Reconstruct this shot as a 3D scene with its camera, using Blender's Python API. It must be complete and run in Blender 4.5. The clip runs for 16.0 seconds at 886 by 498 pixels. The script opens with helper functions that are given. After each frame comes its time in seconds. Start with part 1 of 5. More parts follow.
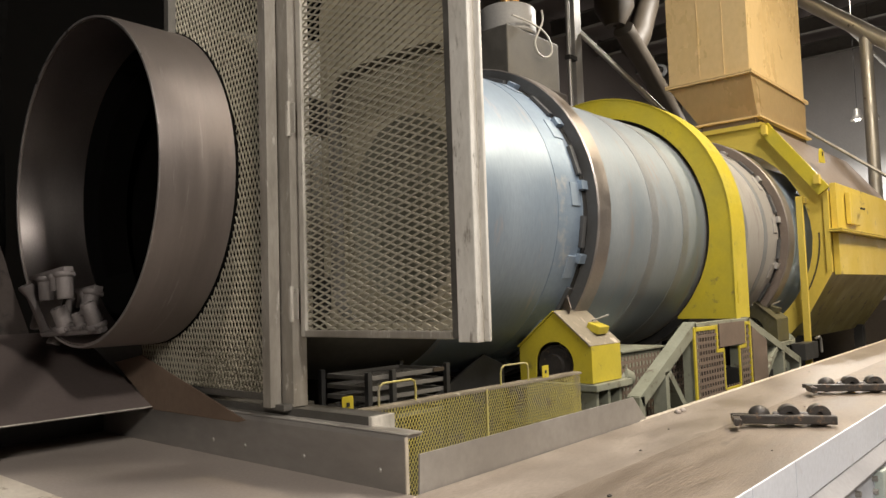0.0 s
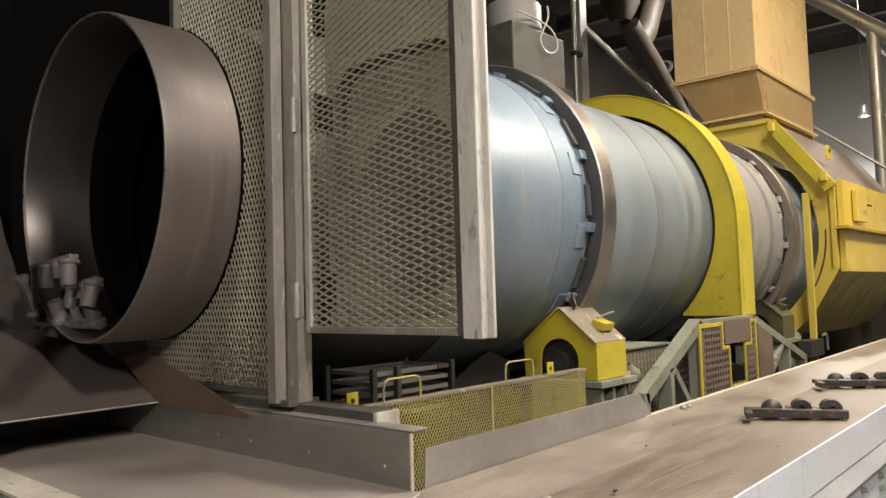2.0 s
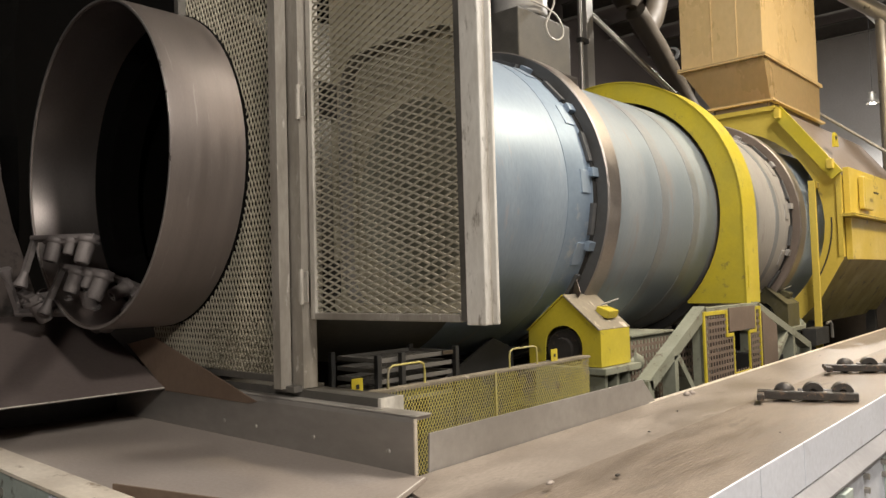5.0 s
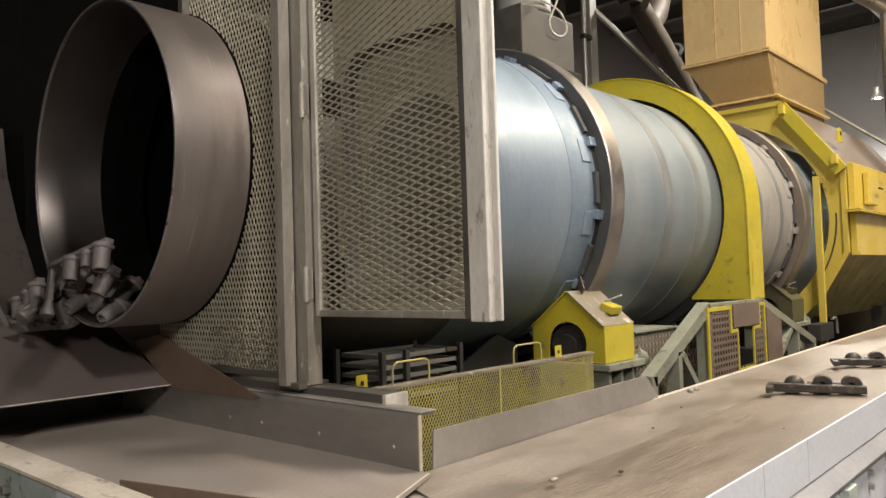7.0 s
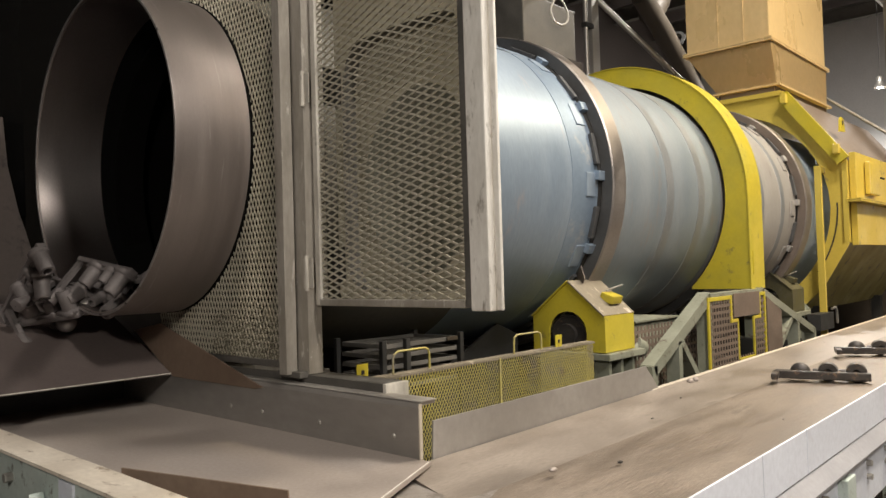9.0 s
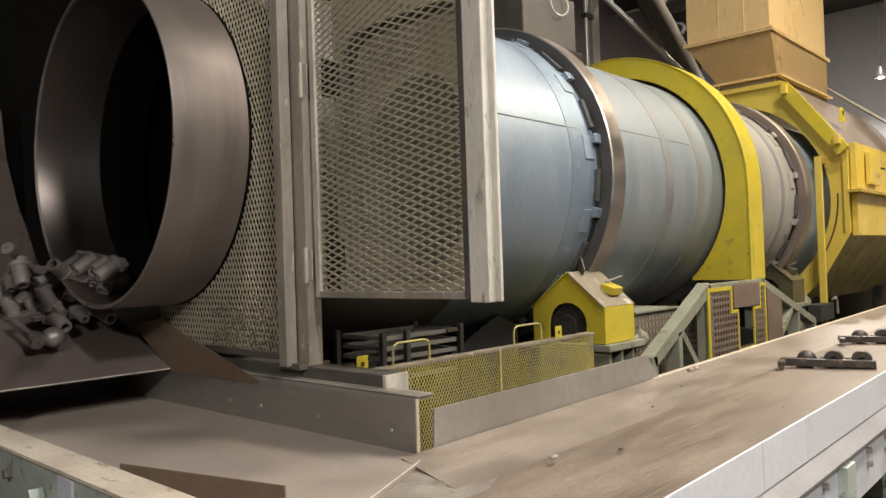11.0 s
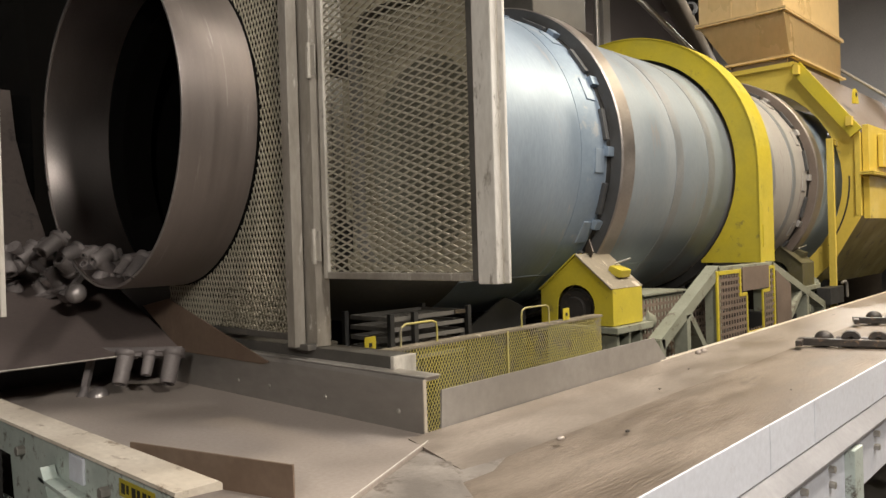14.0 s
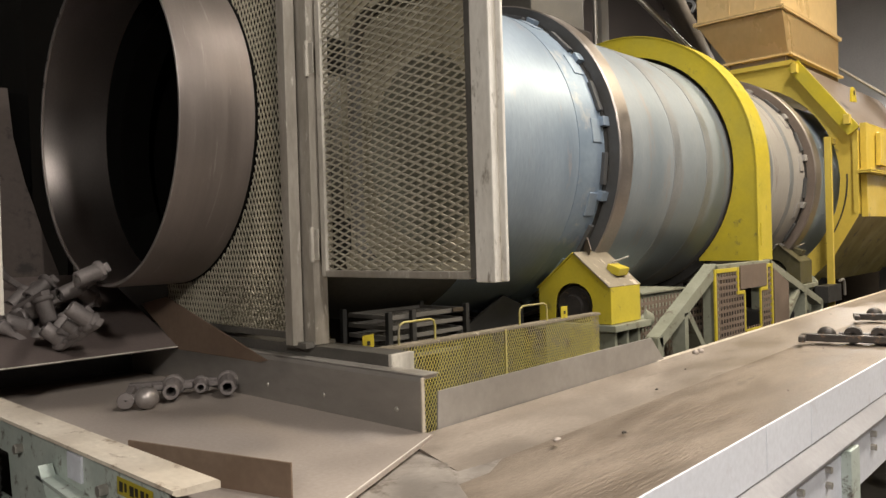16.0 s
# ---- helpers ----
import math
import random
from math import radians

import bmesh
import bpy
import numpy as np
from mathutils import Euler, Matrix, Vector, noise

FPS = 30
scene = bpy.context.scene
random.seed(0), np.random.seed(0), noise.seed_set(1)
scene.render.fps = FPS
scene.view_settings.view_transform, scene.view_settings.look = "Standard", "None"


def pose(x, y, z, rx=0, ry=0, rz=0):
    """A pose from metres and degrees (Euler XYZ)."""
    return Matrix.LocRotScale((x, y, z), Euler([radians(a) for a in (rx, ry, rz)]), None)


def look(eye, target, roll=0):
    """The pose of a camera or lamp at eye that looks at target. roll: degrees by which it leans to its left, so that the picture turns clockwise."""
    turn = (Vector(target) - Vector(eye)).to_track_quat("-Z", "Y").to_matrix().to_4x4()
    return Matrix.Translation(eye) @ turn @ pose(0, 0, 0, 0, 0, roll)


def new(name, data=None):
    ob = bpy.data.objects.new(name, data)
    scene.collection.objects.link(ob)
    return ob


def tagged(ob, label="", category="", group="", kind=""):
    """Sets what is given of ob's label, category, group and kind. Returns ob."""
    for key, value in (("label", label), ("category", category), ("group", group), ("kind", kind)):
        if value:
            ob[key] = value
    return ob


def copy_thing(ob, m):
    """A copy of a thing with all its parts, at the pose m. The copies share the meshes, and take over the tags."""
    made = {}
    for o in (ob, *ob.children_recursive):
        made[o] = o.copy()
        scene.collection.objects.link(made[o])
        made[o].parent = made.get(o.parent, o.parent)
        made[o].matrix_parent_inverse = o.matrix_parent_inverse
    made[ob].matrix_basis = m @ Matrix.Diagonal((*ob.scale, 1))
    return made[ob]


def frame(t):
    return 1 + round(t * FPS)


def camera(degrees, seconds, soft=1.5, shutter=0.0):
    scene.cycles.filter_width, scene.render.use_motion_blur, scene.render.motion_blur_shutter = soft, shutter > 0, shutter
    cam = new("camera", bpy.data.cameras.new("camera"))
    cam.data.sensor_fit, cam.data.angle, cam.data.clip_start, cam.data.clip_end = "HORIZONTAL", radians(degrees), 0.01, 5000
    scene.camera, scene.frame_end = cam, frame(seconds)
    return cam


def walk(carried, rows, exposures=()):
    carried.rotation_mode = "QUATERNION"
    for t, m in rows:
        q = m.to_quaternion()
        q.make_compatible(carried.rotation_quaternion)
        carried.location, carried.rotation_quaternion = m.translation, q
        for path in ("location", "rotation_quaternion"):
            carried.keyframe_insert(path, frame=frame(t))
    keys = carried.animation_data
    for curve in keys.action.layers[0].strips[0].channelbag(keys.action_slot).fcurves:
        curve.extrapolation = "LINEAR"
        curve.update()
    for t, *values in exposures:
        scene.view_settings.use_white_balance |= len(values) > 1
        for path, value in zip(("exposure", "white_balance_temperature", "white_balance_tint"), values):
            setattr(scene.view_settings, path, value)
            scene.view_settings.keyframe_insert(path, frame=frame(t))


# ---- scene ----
cam = camera(61.2, 16.0)
PATH = [
    (0, (-0.021, -0.013, 1.596), (1.474, 1.308, 1.728), -1.8),
    (0.5, (-0.022, -0.009, 1.594), (1.473, 1.314, 1.724), -1.8),
    (1, (-0.019, -0.011, 1.594), (1.472, 1.316, 1.721), -1.8),
    (1.5, (-0.02, -0.01, 1.594), (1.469, 1.319, 1.721), -1.7),
    (2, (-0.019, -0.011, 1.596), (1.468, 1.321, 1.719), -1.7),
    (2.5, (-0.019, -0.011, 1.595), (1.466, 1.324, 1.71), -1.7),
    (3, (-0.019, -0.009, 1.594), (1.464, 1.328, 1.698), -1.6),
    (3.5, (-0.016, -0.008, 1.593), (1.464, 1.333, 1.685), -1.6),
    (4, (-0.018, -0.011, 1.593), (1.461, 1.332, 1.682), -1.6),
    (6.5, (-0.029, -0.03, 1.593), (1.447, 1.317, 1.685), -1.7),
    (7, (-0.03, -0.029, 1.592), (1.441, 1.324, 1.675), -1.8),
    (7.5, (-0.033, -0.031, 1.593), (1.434, 1.326, 1.665), -1.7),
    (8, (-0.03, -0.029, 1.592), (1.438, 1.328, 1.66), -1.7),
    (8.5, (-0.03, -0.029, 1.591), (1.44, 1.327, 1.655), -1.7),
    (9, (-0.029, -0.027, 1.593), (1.441, 1.328, 1.647), -1.7),
    (11.5, (-0.024, -0.03, 1.589), (1.444, 1.328, 1.617), -1.9),
    (12, (-0.026, -0.027, 1.59), (1.441, 1.333, 1.61), -1.8),
    (12.5, (-0.024, -0.029, 1.59), (1.439, 1.334, 1.603), -1.7),
    (13, (-0.025, -0.03, 1.591), (1.434, 1.337, 1.597), -1.7),
    (13.5, (-0.026, -0.035, 1.59), (1.429, 1.338, 1.589), -1.8),
    (14, (-0.022, -0.028, 1.59), (1.431, 1.346, 1.575), -1.7),
    (14.5, (-0.019, -0.028, 1.588), (1.433, 1.347, 1.567), -1.8),
    (15, (-0.024, -0.031, 1.59), (1.429, 1.343, 1.572), -1.7),
    (15.5, (-0.024, -0.032, 1.588), (1.431, 1.34, 1.575), -1.7),
    (16, (-0.022, -0.03, 1.59), (1.434, 1.341, 1.57), -1.7),
]
walk(cam, [(t, look(eye, target, roll)) for t, eye, target, roll in PATH])

# ---- world and light ----
world = bpy.data.worlds.new("hall_air")
world.use_nodes = True
world.node_tree.nodes["Background"].inputs[0].default_value = (0.5, 0.5, 0.55, 1)
world.node_tree.nodes["Background"].inputs[1].default_value = 0.02
scene.world = world
scene.view_settings.exposure = -0.24

AXIS_Y, AXIS_Z = 3.45, 2.13
SLEEVE_Z = 2.175


# ---- materials ----
def surface(name, base, second, rough=0.6, metal=0.0, grain=40.0, blotch=3.0, mix=0.6, bump=0.15, stretch=(1, 1, 1),
            stain=None, stain_amount=0.0, island=0.0, rough_var=0.15, aniso=0.0, spec=0.5):
    """Two colours mixed by coarse blotches, fine grain in colour and relief, stains with an outline of their own."""
    m = bpy.data.materials.new(name)
    m.use_nodes = True
    nt = m.node_tree
    n, l = nt.nodes, nt.links
    b = n["Principled BSDF"]
    b.inputs["Metallic"].default_value = metal
    b.inputs["Specular IOR Level"].default_value = spec
    co = n.new("ShaderNodeTexCoord")
    mp = n.new("ShaderNodeMapping")
    mp.inputs["Scale"].default_value = stretch
    l.new(co.outputs["Object"], mp.inputs["Vector"])

    def noise_tex(scale, detail, roughness=0.6):
        t = n.new("ShaderNodeTexNoise")
        t.inputs["Scale"].default_value = scale
        t.inputs["Detail"].default_value = detail
        t.inputs["Roughness"].default_value = roughness
        l.new(mp.outputs["Vector"], t.inputs["Vector"])
        return t

    def ramp(src, lo, hi):
        r = n.new("ShaderNodeMapRange")
        r.inputs["From Min"].default_value, r.inputs["From Max"].default_value = lo, hi
        l.new(src, r.inputs["Value"])
        return r.outputs["Result"]

    def blend(fac, a, c, mode="MIX"):
        x = n.new("ShaderNodeMix")
        x.data_type, x.blend_type = "RGBA", mode
        if isinstance(fac, float):
            x.inputs["Factor"].default_value = fac
        else:
            l.new(fac, x.inputs["Factor"])
        for sock, v in ((x.inputs["A"], a), (x.inputs["B"], c)):
            if isinstance(v, tuple):
                sock.default_value = (*v[:3], 1)
            else:
                l.new(v, sock)
        return x.outputs["Result"]

    coarse, fine = noise_tex(blotch, 5), noise_tex(grain, 4)
    f1 = ramp(coarse.outputs["Fac"], 0.5 - 0.28 / max(mix, 0.1) * 0.5, 0.5 + 0.28 / max(mix, 0.1) * 0.5)
    col = blend(f1, base, second)
    f2 = ramp(fine.outputs["Fac"], 0.25, 0.75)
    dark = tuple(0.72 * c for c in base)
    col = blend(f2, blend(0.45, col, dark), col)
    if stain:
        s = noise_tex(blotch * 2.3, 7, 0.72)
        col = blend(ramp(s.outputs["Fac"], 0.62 - stain_amount * 0.2, 0.68 - stain_amount * 0.1), col, stain)
    if island:
        info = n.new("ShaderNodeObjectInfo")
        hsv = n.new("ShaderNodeHueSaturation")
        l.new(ramp(info.outputs["Random"], 0, 1), hsv.inputs["Value"])
        hsv.inputs["Value"].default_value = 1
        r = n.new("ShaderNodeMapRange")
        r.inputs["To Min"].default_value, r.inputs["To Max"].default_value = 1 - island, 1 + island
        l.new(info.outputs["Random"], r.inputs["Value"])
        l.new(r.outputs["Result"], hsv.inputs["Value"])
        l.new(col, hsv.inputs["Color"])
        col = hsv.outputs["Color"]
    l.new(col, b.inputs["Base Color"])
    rr = n.new("ShaderNodeMapRange")
    rr.inputs["To Min"].default_value, rr.inputs["To Max"].default_value = max(rough - rough_var, 0.05), min(rough + rough_var, 1)
    rr.inputs["From Min"].default_value, rr.inputs["From Max"].default_value = 0.3, 0.7
    l.new(coarse.outputs["Fac"], rr.inputs["Value"])
    l.new(rr.outputs["Result"], b.inputs["Roughness"])
    if aniso:
        tan = n.new("ShaderNodeTangent")
        tan.direction_type, tan.axis = "RADIAL", "X"
        b.inputs["Anisotropic"].default_value = aniso
        b.inputs["Anisotropic Rotation"].default_value = 0.25
        l.new(tan.outputs["Tangent"], b.inputs["Tangent"])
    if bump:
        bp = n.new("ShaderNodeBump")
        bp.inputs["Strength"].default_value = bump
        bp.inputs["Distance"].default_value = 0.01
        l.new(fine.outputs["Fac"], bp.inputs["Height"])
        l.new(bp.outputs["Normal"], b.inputs["Normal"])
    return m


def glow(name, colour, strength):
    m = bpy.data.materials.new(name)
    m.use_nodes = True
    b = m.node_tree.nodes["Principled BSDF"]
    b.inputs["Base Color"].default_value = (*colour, 1)
    b.inputs["Emission Color"].default_value = (*colour, 1)
    b.inputs["Emission Strength"].default_value = strength
    return m


BLUE_STEEL = surface("worn_blue_steel", (0.25, 0.32, 0.41), (0.31, 0.375, 0.455), 0.47, 0.45, 20, 0.9, 0.9, 0.05, (3.5, 0.8, 0.8),
                     (0.33, 0.34, 0.38), 0.15, rough_var=0.1)
DEEP_BLUE = surface("deeper_blue_band", (0.21, 0.28, 0.375), (0.265, 0.335, 0.42), 0.49, 0.45, 25, 1.6, 0.8, 0.05, (1, 1, 1), (0.33, 0.36, 0.40), 0.2, rough_var=0.1)
MID_STEEL = surface("worn_grey_blue_steel", (0.235, 0.28, 0.325), (0.285, 0.315, 0.345), 0.55, 0.4, 20, 0.8, 0.9, 0.05, (5, 0.8, 0.8),
                    (0.265, 0.255, 0.255), 0.25, rough_var=0.1)
BAND_STEEL = surface("pinkish_weld_band", (0.235, 0.255, 0.275), (0.275, 0.285, 0.30), 0.5, 0.45, 40, 3, 0.8, 0.05)
PALE_SHELL = surface("scoured_pale_shell", (0.36, 0.345, 0.335), (0.43, 0.42, 0.41), 0.5, 0.4, 20, 0.9, 0.9, 0.05, (5, 0.8, 0.8), (0.27, 0.245, 0.235), 0.3, rough_var=0.1)
# Dust grey lowered further for the shade behind the guard mesh.
CONE_STEEL = surface("shaded_dust_grey_cone", (0.07, 0.067, 0.057), (0.12, 0.113, 0.095), 0.7, 0.2, 30, 2, 0.8, 0.06)
RING_STEEL = surface("ground_ring_steel", (0.31, 0.28, 0.265), (0.38, 0.35, 0.33), 0.42, 0.85, 60, 4, 0.8, 0.06)
RING_DARK = surface("dark_ring_face", (0.075, 0.077, 0.08), (0.105, 0.105, 0.107), 0.65, 0.3, 40, 4, 0.8, 0.1)
SLEEVE = surface("scoured_sleeve_steel", (0.235, 0.203, 0.19), (0.295, 0.257, 0.24), 0.52, 0.65, 60, 1.1, 0.9, 0.03, (16, 0.9, 0.9), (0.31, 0.28, 0.265), 0.05, rough_var=0.12, aniso=0.4)
SLEEVE_IN = surface("polished_sleeve_inside", (0.50, 0.455, 0.44), (0.58, 0.53, 0.51), 0.36, 1.0, 60, 2, 0.7, 0.01, (4, 1, 1), rough_var=0.03, aniso=0.5)
# Near-black base puts the unlit drum interior and hall background into colour.
UNLIT_BLACK = surface("unlit_black", (0.003, 0.0028, 0.0025), (0.006, 0.0055, 0.005), 0.95, 0.0, 30, 4, 0.6, 0.3, spec=0.04)
MESH_STEEL = surface("dusty_mesh_steel", (0.38, 0.355, 0.285), (0.47, 0.44, 0.36), 0.7, 0.25, 60, 2.2, 0.8, 0.15)
POST_STEEL = surface("galvanised_angle", (0.47, 0.44, 0.39), (0.72, 0.69, 0.63), 0.5, 0.2, 70, 9, 0.9, 0.1, (1, 1, 0.35),
                     (0.24, 0.22, 0.19), 0.22)
POST_BROWN = surface("weathered_angle", (0.27, 0.245, 0.21), (0.46, 0.43, 0.385), 0.55, 0.25, 70, 7, 0.9, 0.1, (1, 1, 0.3), (0.62, 0.59, 0.54), 0.15)
STILE_WHITE = surface("scuffed_pale_stile", (0.60, 0.57, 0.52), (0.78, 0.76, 0.72), 0.55, 0.05, 70, 8, 0.9, 0.1, (1, 1, 0.3), (0.27, 0.245, 0.21), 0.3)
BEAM_STEEL = surface("grimy_beam_steel", (0.12, 0.115, 0.105), (0.19, 0.18, 0.165), 0.6, 0.4, 60, 5, 0.8, 0.12)
PAN_STEEL = surface("dust_coated_pan", (0.31, 0.268, 0.24), (0.42, 0.372, 0.34), 0.6, 0.25, 70, 2.0, 0.7, 0.08)
FLANGE_STEEL = surface("brushed_flange_steel", (0.32, 0.302, 0.283), (0.41, 0.388, 0.365), 0.45, 0.5, 25, 3, 0.8, 0.02, (1, 0.4, 1))
BROWN_STEEL = surface("rusty_liner_plate", (0.19, 0.132, 0.095), (0.25, 0.185, 0.14), 0.65, 0.3, 40, 3.5, 0.8, 0.08)
CHUTE_DARK = surface("mauve_dusted_plate", (0.16, 0.13, 0.122), (0.195, 0.16, 0.15), 0.6, 0.3, 60, 2, 0.7, 0.06)
YELLOW = surface("worn_yellow_paint", (0.54, 0.435, 0.03), (0.43, 0.365, 0.04), 0.45, 0.0, 40, 3.5, 0.8, 0.05, (1, 1, 1), (0.24, 0.205, 0.05), 0.1)
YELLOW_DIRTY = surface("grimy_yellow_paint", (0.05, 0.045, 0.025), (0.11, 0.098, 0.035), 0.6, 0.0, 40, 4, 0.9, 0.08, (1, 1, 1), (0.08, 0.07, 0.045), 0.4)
YELLOW_MESH = surface("yellow_mesh_paint", (0.50, 0.43, 0.12), (0.38, 0.335, 0.15), 0.55, 0.0, 40, 2.2, 0.9, 0.05, (1, 1, 1), (0.27, 0.24, 0.185), 0.55)
HOOD_YELLOW = surface("hood_yellow_paint", (0.62, 0.47, 0.08), (0.55, 0.42, 0.07), 0.45, 0.0, 30, 1.5, 0.7, 0.04, (1, 1, 1), (0.24, 0.18, 0.06), 0.06)
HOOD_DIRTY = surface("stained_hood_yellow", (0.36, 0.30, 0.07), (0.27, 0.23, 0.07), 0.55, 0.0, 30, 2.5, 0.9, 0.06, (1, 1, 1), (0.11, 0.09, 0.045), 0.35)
BEIGE = surface("beige_duct_paint", (0.65, 0.475, 0.235), (0.70, 0.535, 0.295), 0.34, 0.1, 18, 1.2, 0.7, 0.02, (1, 1, 0.6))
ROOF_GREY = surface("dusty_hood_roof", (0.15, 0.118, 0.098), (0.20, 0.16, 0.135), 0.7, 0.1, 40, 2, 0.7, 0.06)
GREEN_STEEL = surface("grey_green_paint", (0.215, 0.225, 0.175), (0.28, 0.29, 0.235), 0.5, 0.1, 40, 4, 0.8, 0.06, (1, 1, 1), (0.12, 0.10, 0.075), 0.3)
PALE_GREEN = surface("pale_green_paint", (0.50, 0.58, 0.545), (0.60, 0.66, 0.62), 0.45, 0.1, 40, 6, 0.8, 0.08, (1, 1, 1), (0.12, 0.10, 0.08), 0.3)
RAIL_TOP = surface("worn_beige_rail", (0.58, 0.515, 0.43), (0.72, 0.66, 0.57), 0.5, 0.2, 60, 8, 0.9, 0.1, (1, 0.5, 1), (0.30, 0.24, 0.18), 0.2)
WHITE_PAINT = surface("scuffed_white_paint", (0.72, 0.75, 0.84), (0.78, 0.81, 0.90), 0.45, 0.0, 40, 2, 0.7, 0.02, (1, 1, 1), (0.62, 0.63, 0.70), 0.1)
BED = surface("sand_dusted_bed", (0.145, 0.115, 0.09), (0.27, 0.225, 0.185), 0.62, 0.2, 55, 2.6, 1.0, 0.3, (0.6, 2.2, 1), (0.16, 0.132, 0.108), 0.3)
DUSTY_TOP = surface("dusted_cover_top", (0.17, 0.145, 0.105), (0.25, 0.215, 0.16), 0.7, 0.05, 40, 5, 0.9, 0.08, (1, 1, 1), (0.5, 0.44, 0.36), 0.2)
COOL_GREY = surface("cool_grey_paint", (0.30, 0.30, 0.325), (0.36, 0.36, 0.385), 0.5, 0.1, 40, 3, 0.7, 0.03)
RUST_PERF = surface("rusty_perforated_plate", (0.14, 0.107, 0.086), (0.20, 0.152, 0.122), 0.7, 0.2, 40, 5, 0.8, 0.1)
CASTING = surface("shot_grey_casting", (0.20, 0.18, 0.178), (0.27, 0.243, 0.24), 0.6, 0.35, 90, 9, 0.8, 0.25, (1, 1, 1), None, 0, 0.15)
RISER = surface("polished_riser_steel", (0.30, 0.275, 0.27), (0.42, 0.39, 0.38), 0.38, 0.6, 90, 12, 0.9, 0.1)
CASTING_DARK = surface("dark_cast_iron", (0.05, 0.046, 0.044), (0.095, 0.084, 0.077), 0.5, 0.5, 90, 9, 0.8, 0.25, (1, 1, 1), (0.22, 0.15, 0.1), 0.2, 0.1)
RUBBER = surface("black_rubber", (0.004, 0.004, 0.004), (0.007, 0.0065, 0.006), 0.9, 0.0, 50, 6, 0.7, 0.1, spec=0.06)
BLACK_STEEL = surface("black_machine_steel", (0.03, 0.03, 0.03), (0.05, 0.048, 0.045), 0.55, 0.3, 40, 4, 0.7, 0.1)
GREY_STEEL = surface("grey_conduit_steel", (0.38, 0.36, 0.33), (0.45, 0.43, 0.40), 0.4, 0.6, 40, 4, 0.7, 0.05)
OCHRE = surface("dusty_ochre_duct", (0.036, 0.027, 0.017), (0.055, 0.041, 0.026), 0.6, 0.1, 30, 3, 0.7, 0.05)
DARK_WALL = surface("dark_hall_wall", (0.045, 0.039, 0.036), (0.065, 0.056, 0.05), 0.9, 0.0, 20, 0.8, 0.7, 0.1, spec=0.15)
HALL_BROWN = surface("brown_hall_wall", (0.10, 0.085, 0.08), (0.13, 0.112, 0.105), 0.9, 0.0, 20, 0.8, 0.7, 0.1, spec=0.2)
# End wall base raised to put the hall's haze into its colour.
HALL_GREY = surface("grey_hall_cladding", (0.48, 0.47, 0.465), (0.58, 0.57, 0.56), 0.8, 0.0, 20, 0.8, 0.7, 0.05)
FLOOR_MAT = surface("foundry_concrete", (0.055, 0.05, 0.045), (0.085, 0.075, 0.066), 0.85, 0.0, 30, 1.2, 0.8, 0.2, spec=0.3)
PLASTIC_GREY = surface("pale_grey_housing", (0.33, 0.325, 0.32), (0.39, 0.38, 0.37), 0.5, 0.0, 40, 5, 0.6, 0.03)
COPPER = surface("brass_fitting", (0.55, 0.36, 0.12), (0.62, 0.42, 0.16), 0.35, 0.8, 40, 5, 0.6, 0.03)
CABLE = surface("white_cable", (0.55, 0.53, 0.5), (0.6, 0.58, 0.55), 0.5, 0.0, 40, 5, 0.6, 0.02)
MARKER = surface("black_marker_ink", (0.03, 0.028, 0.02), (0.05, 0.045, 0.03), 0.6, 0.0, 40, 5, 0.6, 0.02)
# Brown base darkened because the plate gets less light; blotches vary at random.
BACKPLATE = surface("underlit_brown_plate", (0.062, 0.049, 0.044), (0.085, 0.069, 0.063), 0.8, 0.1, 40, 2.5, 0.8, 0.1, (1, 1, 1), (0.03, 0.026, 0.024), 0.3)
SLOPE_STEEL = surface("dust_streaked_slope", (0.20, 0.168, 0.142), (0.31, 0.268, 0.232), 0.55, 0.25, 50, 3.0, 1.0, 0.12, (0.7, 2.0, 1), (0.19, 0.16, 0.135), 0.2)
INLET_DUST = surface("grey_green_inlet_dust", (0.16, 0.16, 0.13), (0.22, 0.215, 0.18), 0.9, 0.0, 50, 4, 0.8, 0.2, spec=0.2)
LIP_STEEL = surface("bright_dusted_lip", (0.40, 0.375, 0.345), (0.52, 0.495, 0.46), 0.5, 0.3, 60, 6, 0.9, 0.1, (1, 0.4, 1), (0.30, 0.27, 0.24), 0.25)
STAINED_PLATE = surface("stained_entry_steel", (0.26, 0.235, 0.215), (0.40, 0.365, 0.335), 0.5, 0.35, 50, 5, 1.0, 0.1, (1, 1, 1), (0.17, 0.145, 0.125), 0.35)
HOUSING_DUST = surface("caked_beige_dust", (0.36, 0.335, 0.255), (0.46, 0.43, 0.34), 0.95, 0.0, 50, 3, 0.8, 0.3, spec=0.2)
DUST = surface("caked_dust", (0.13, 0.12, 0.09), (0.18, 0.165, 0.125), 0.95, 0.0, 60, 12, 0.9, 0.5, spec=0.2)
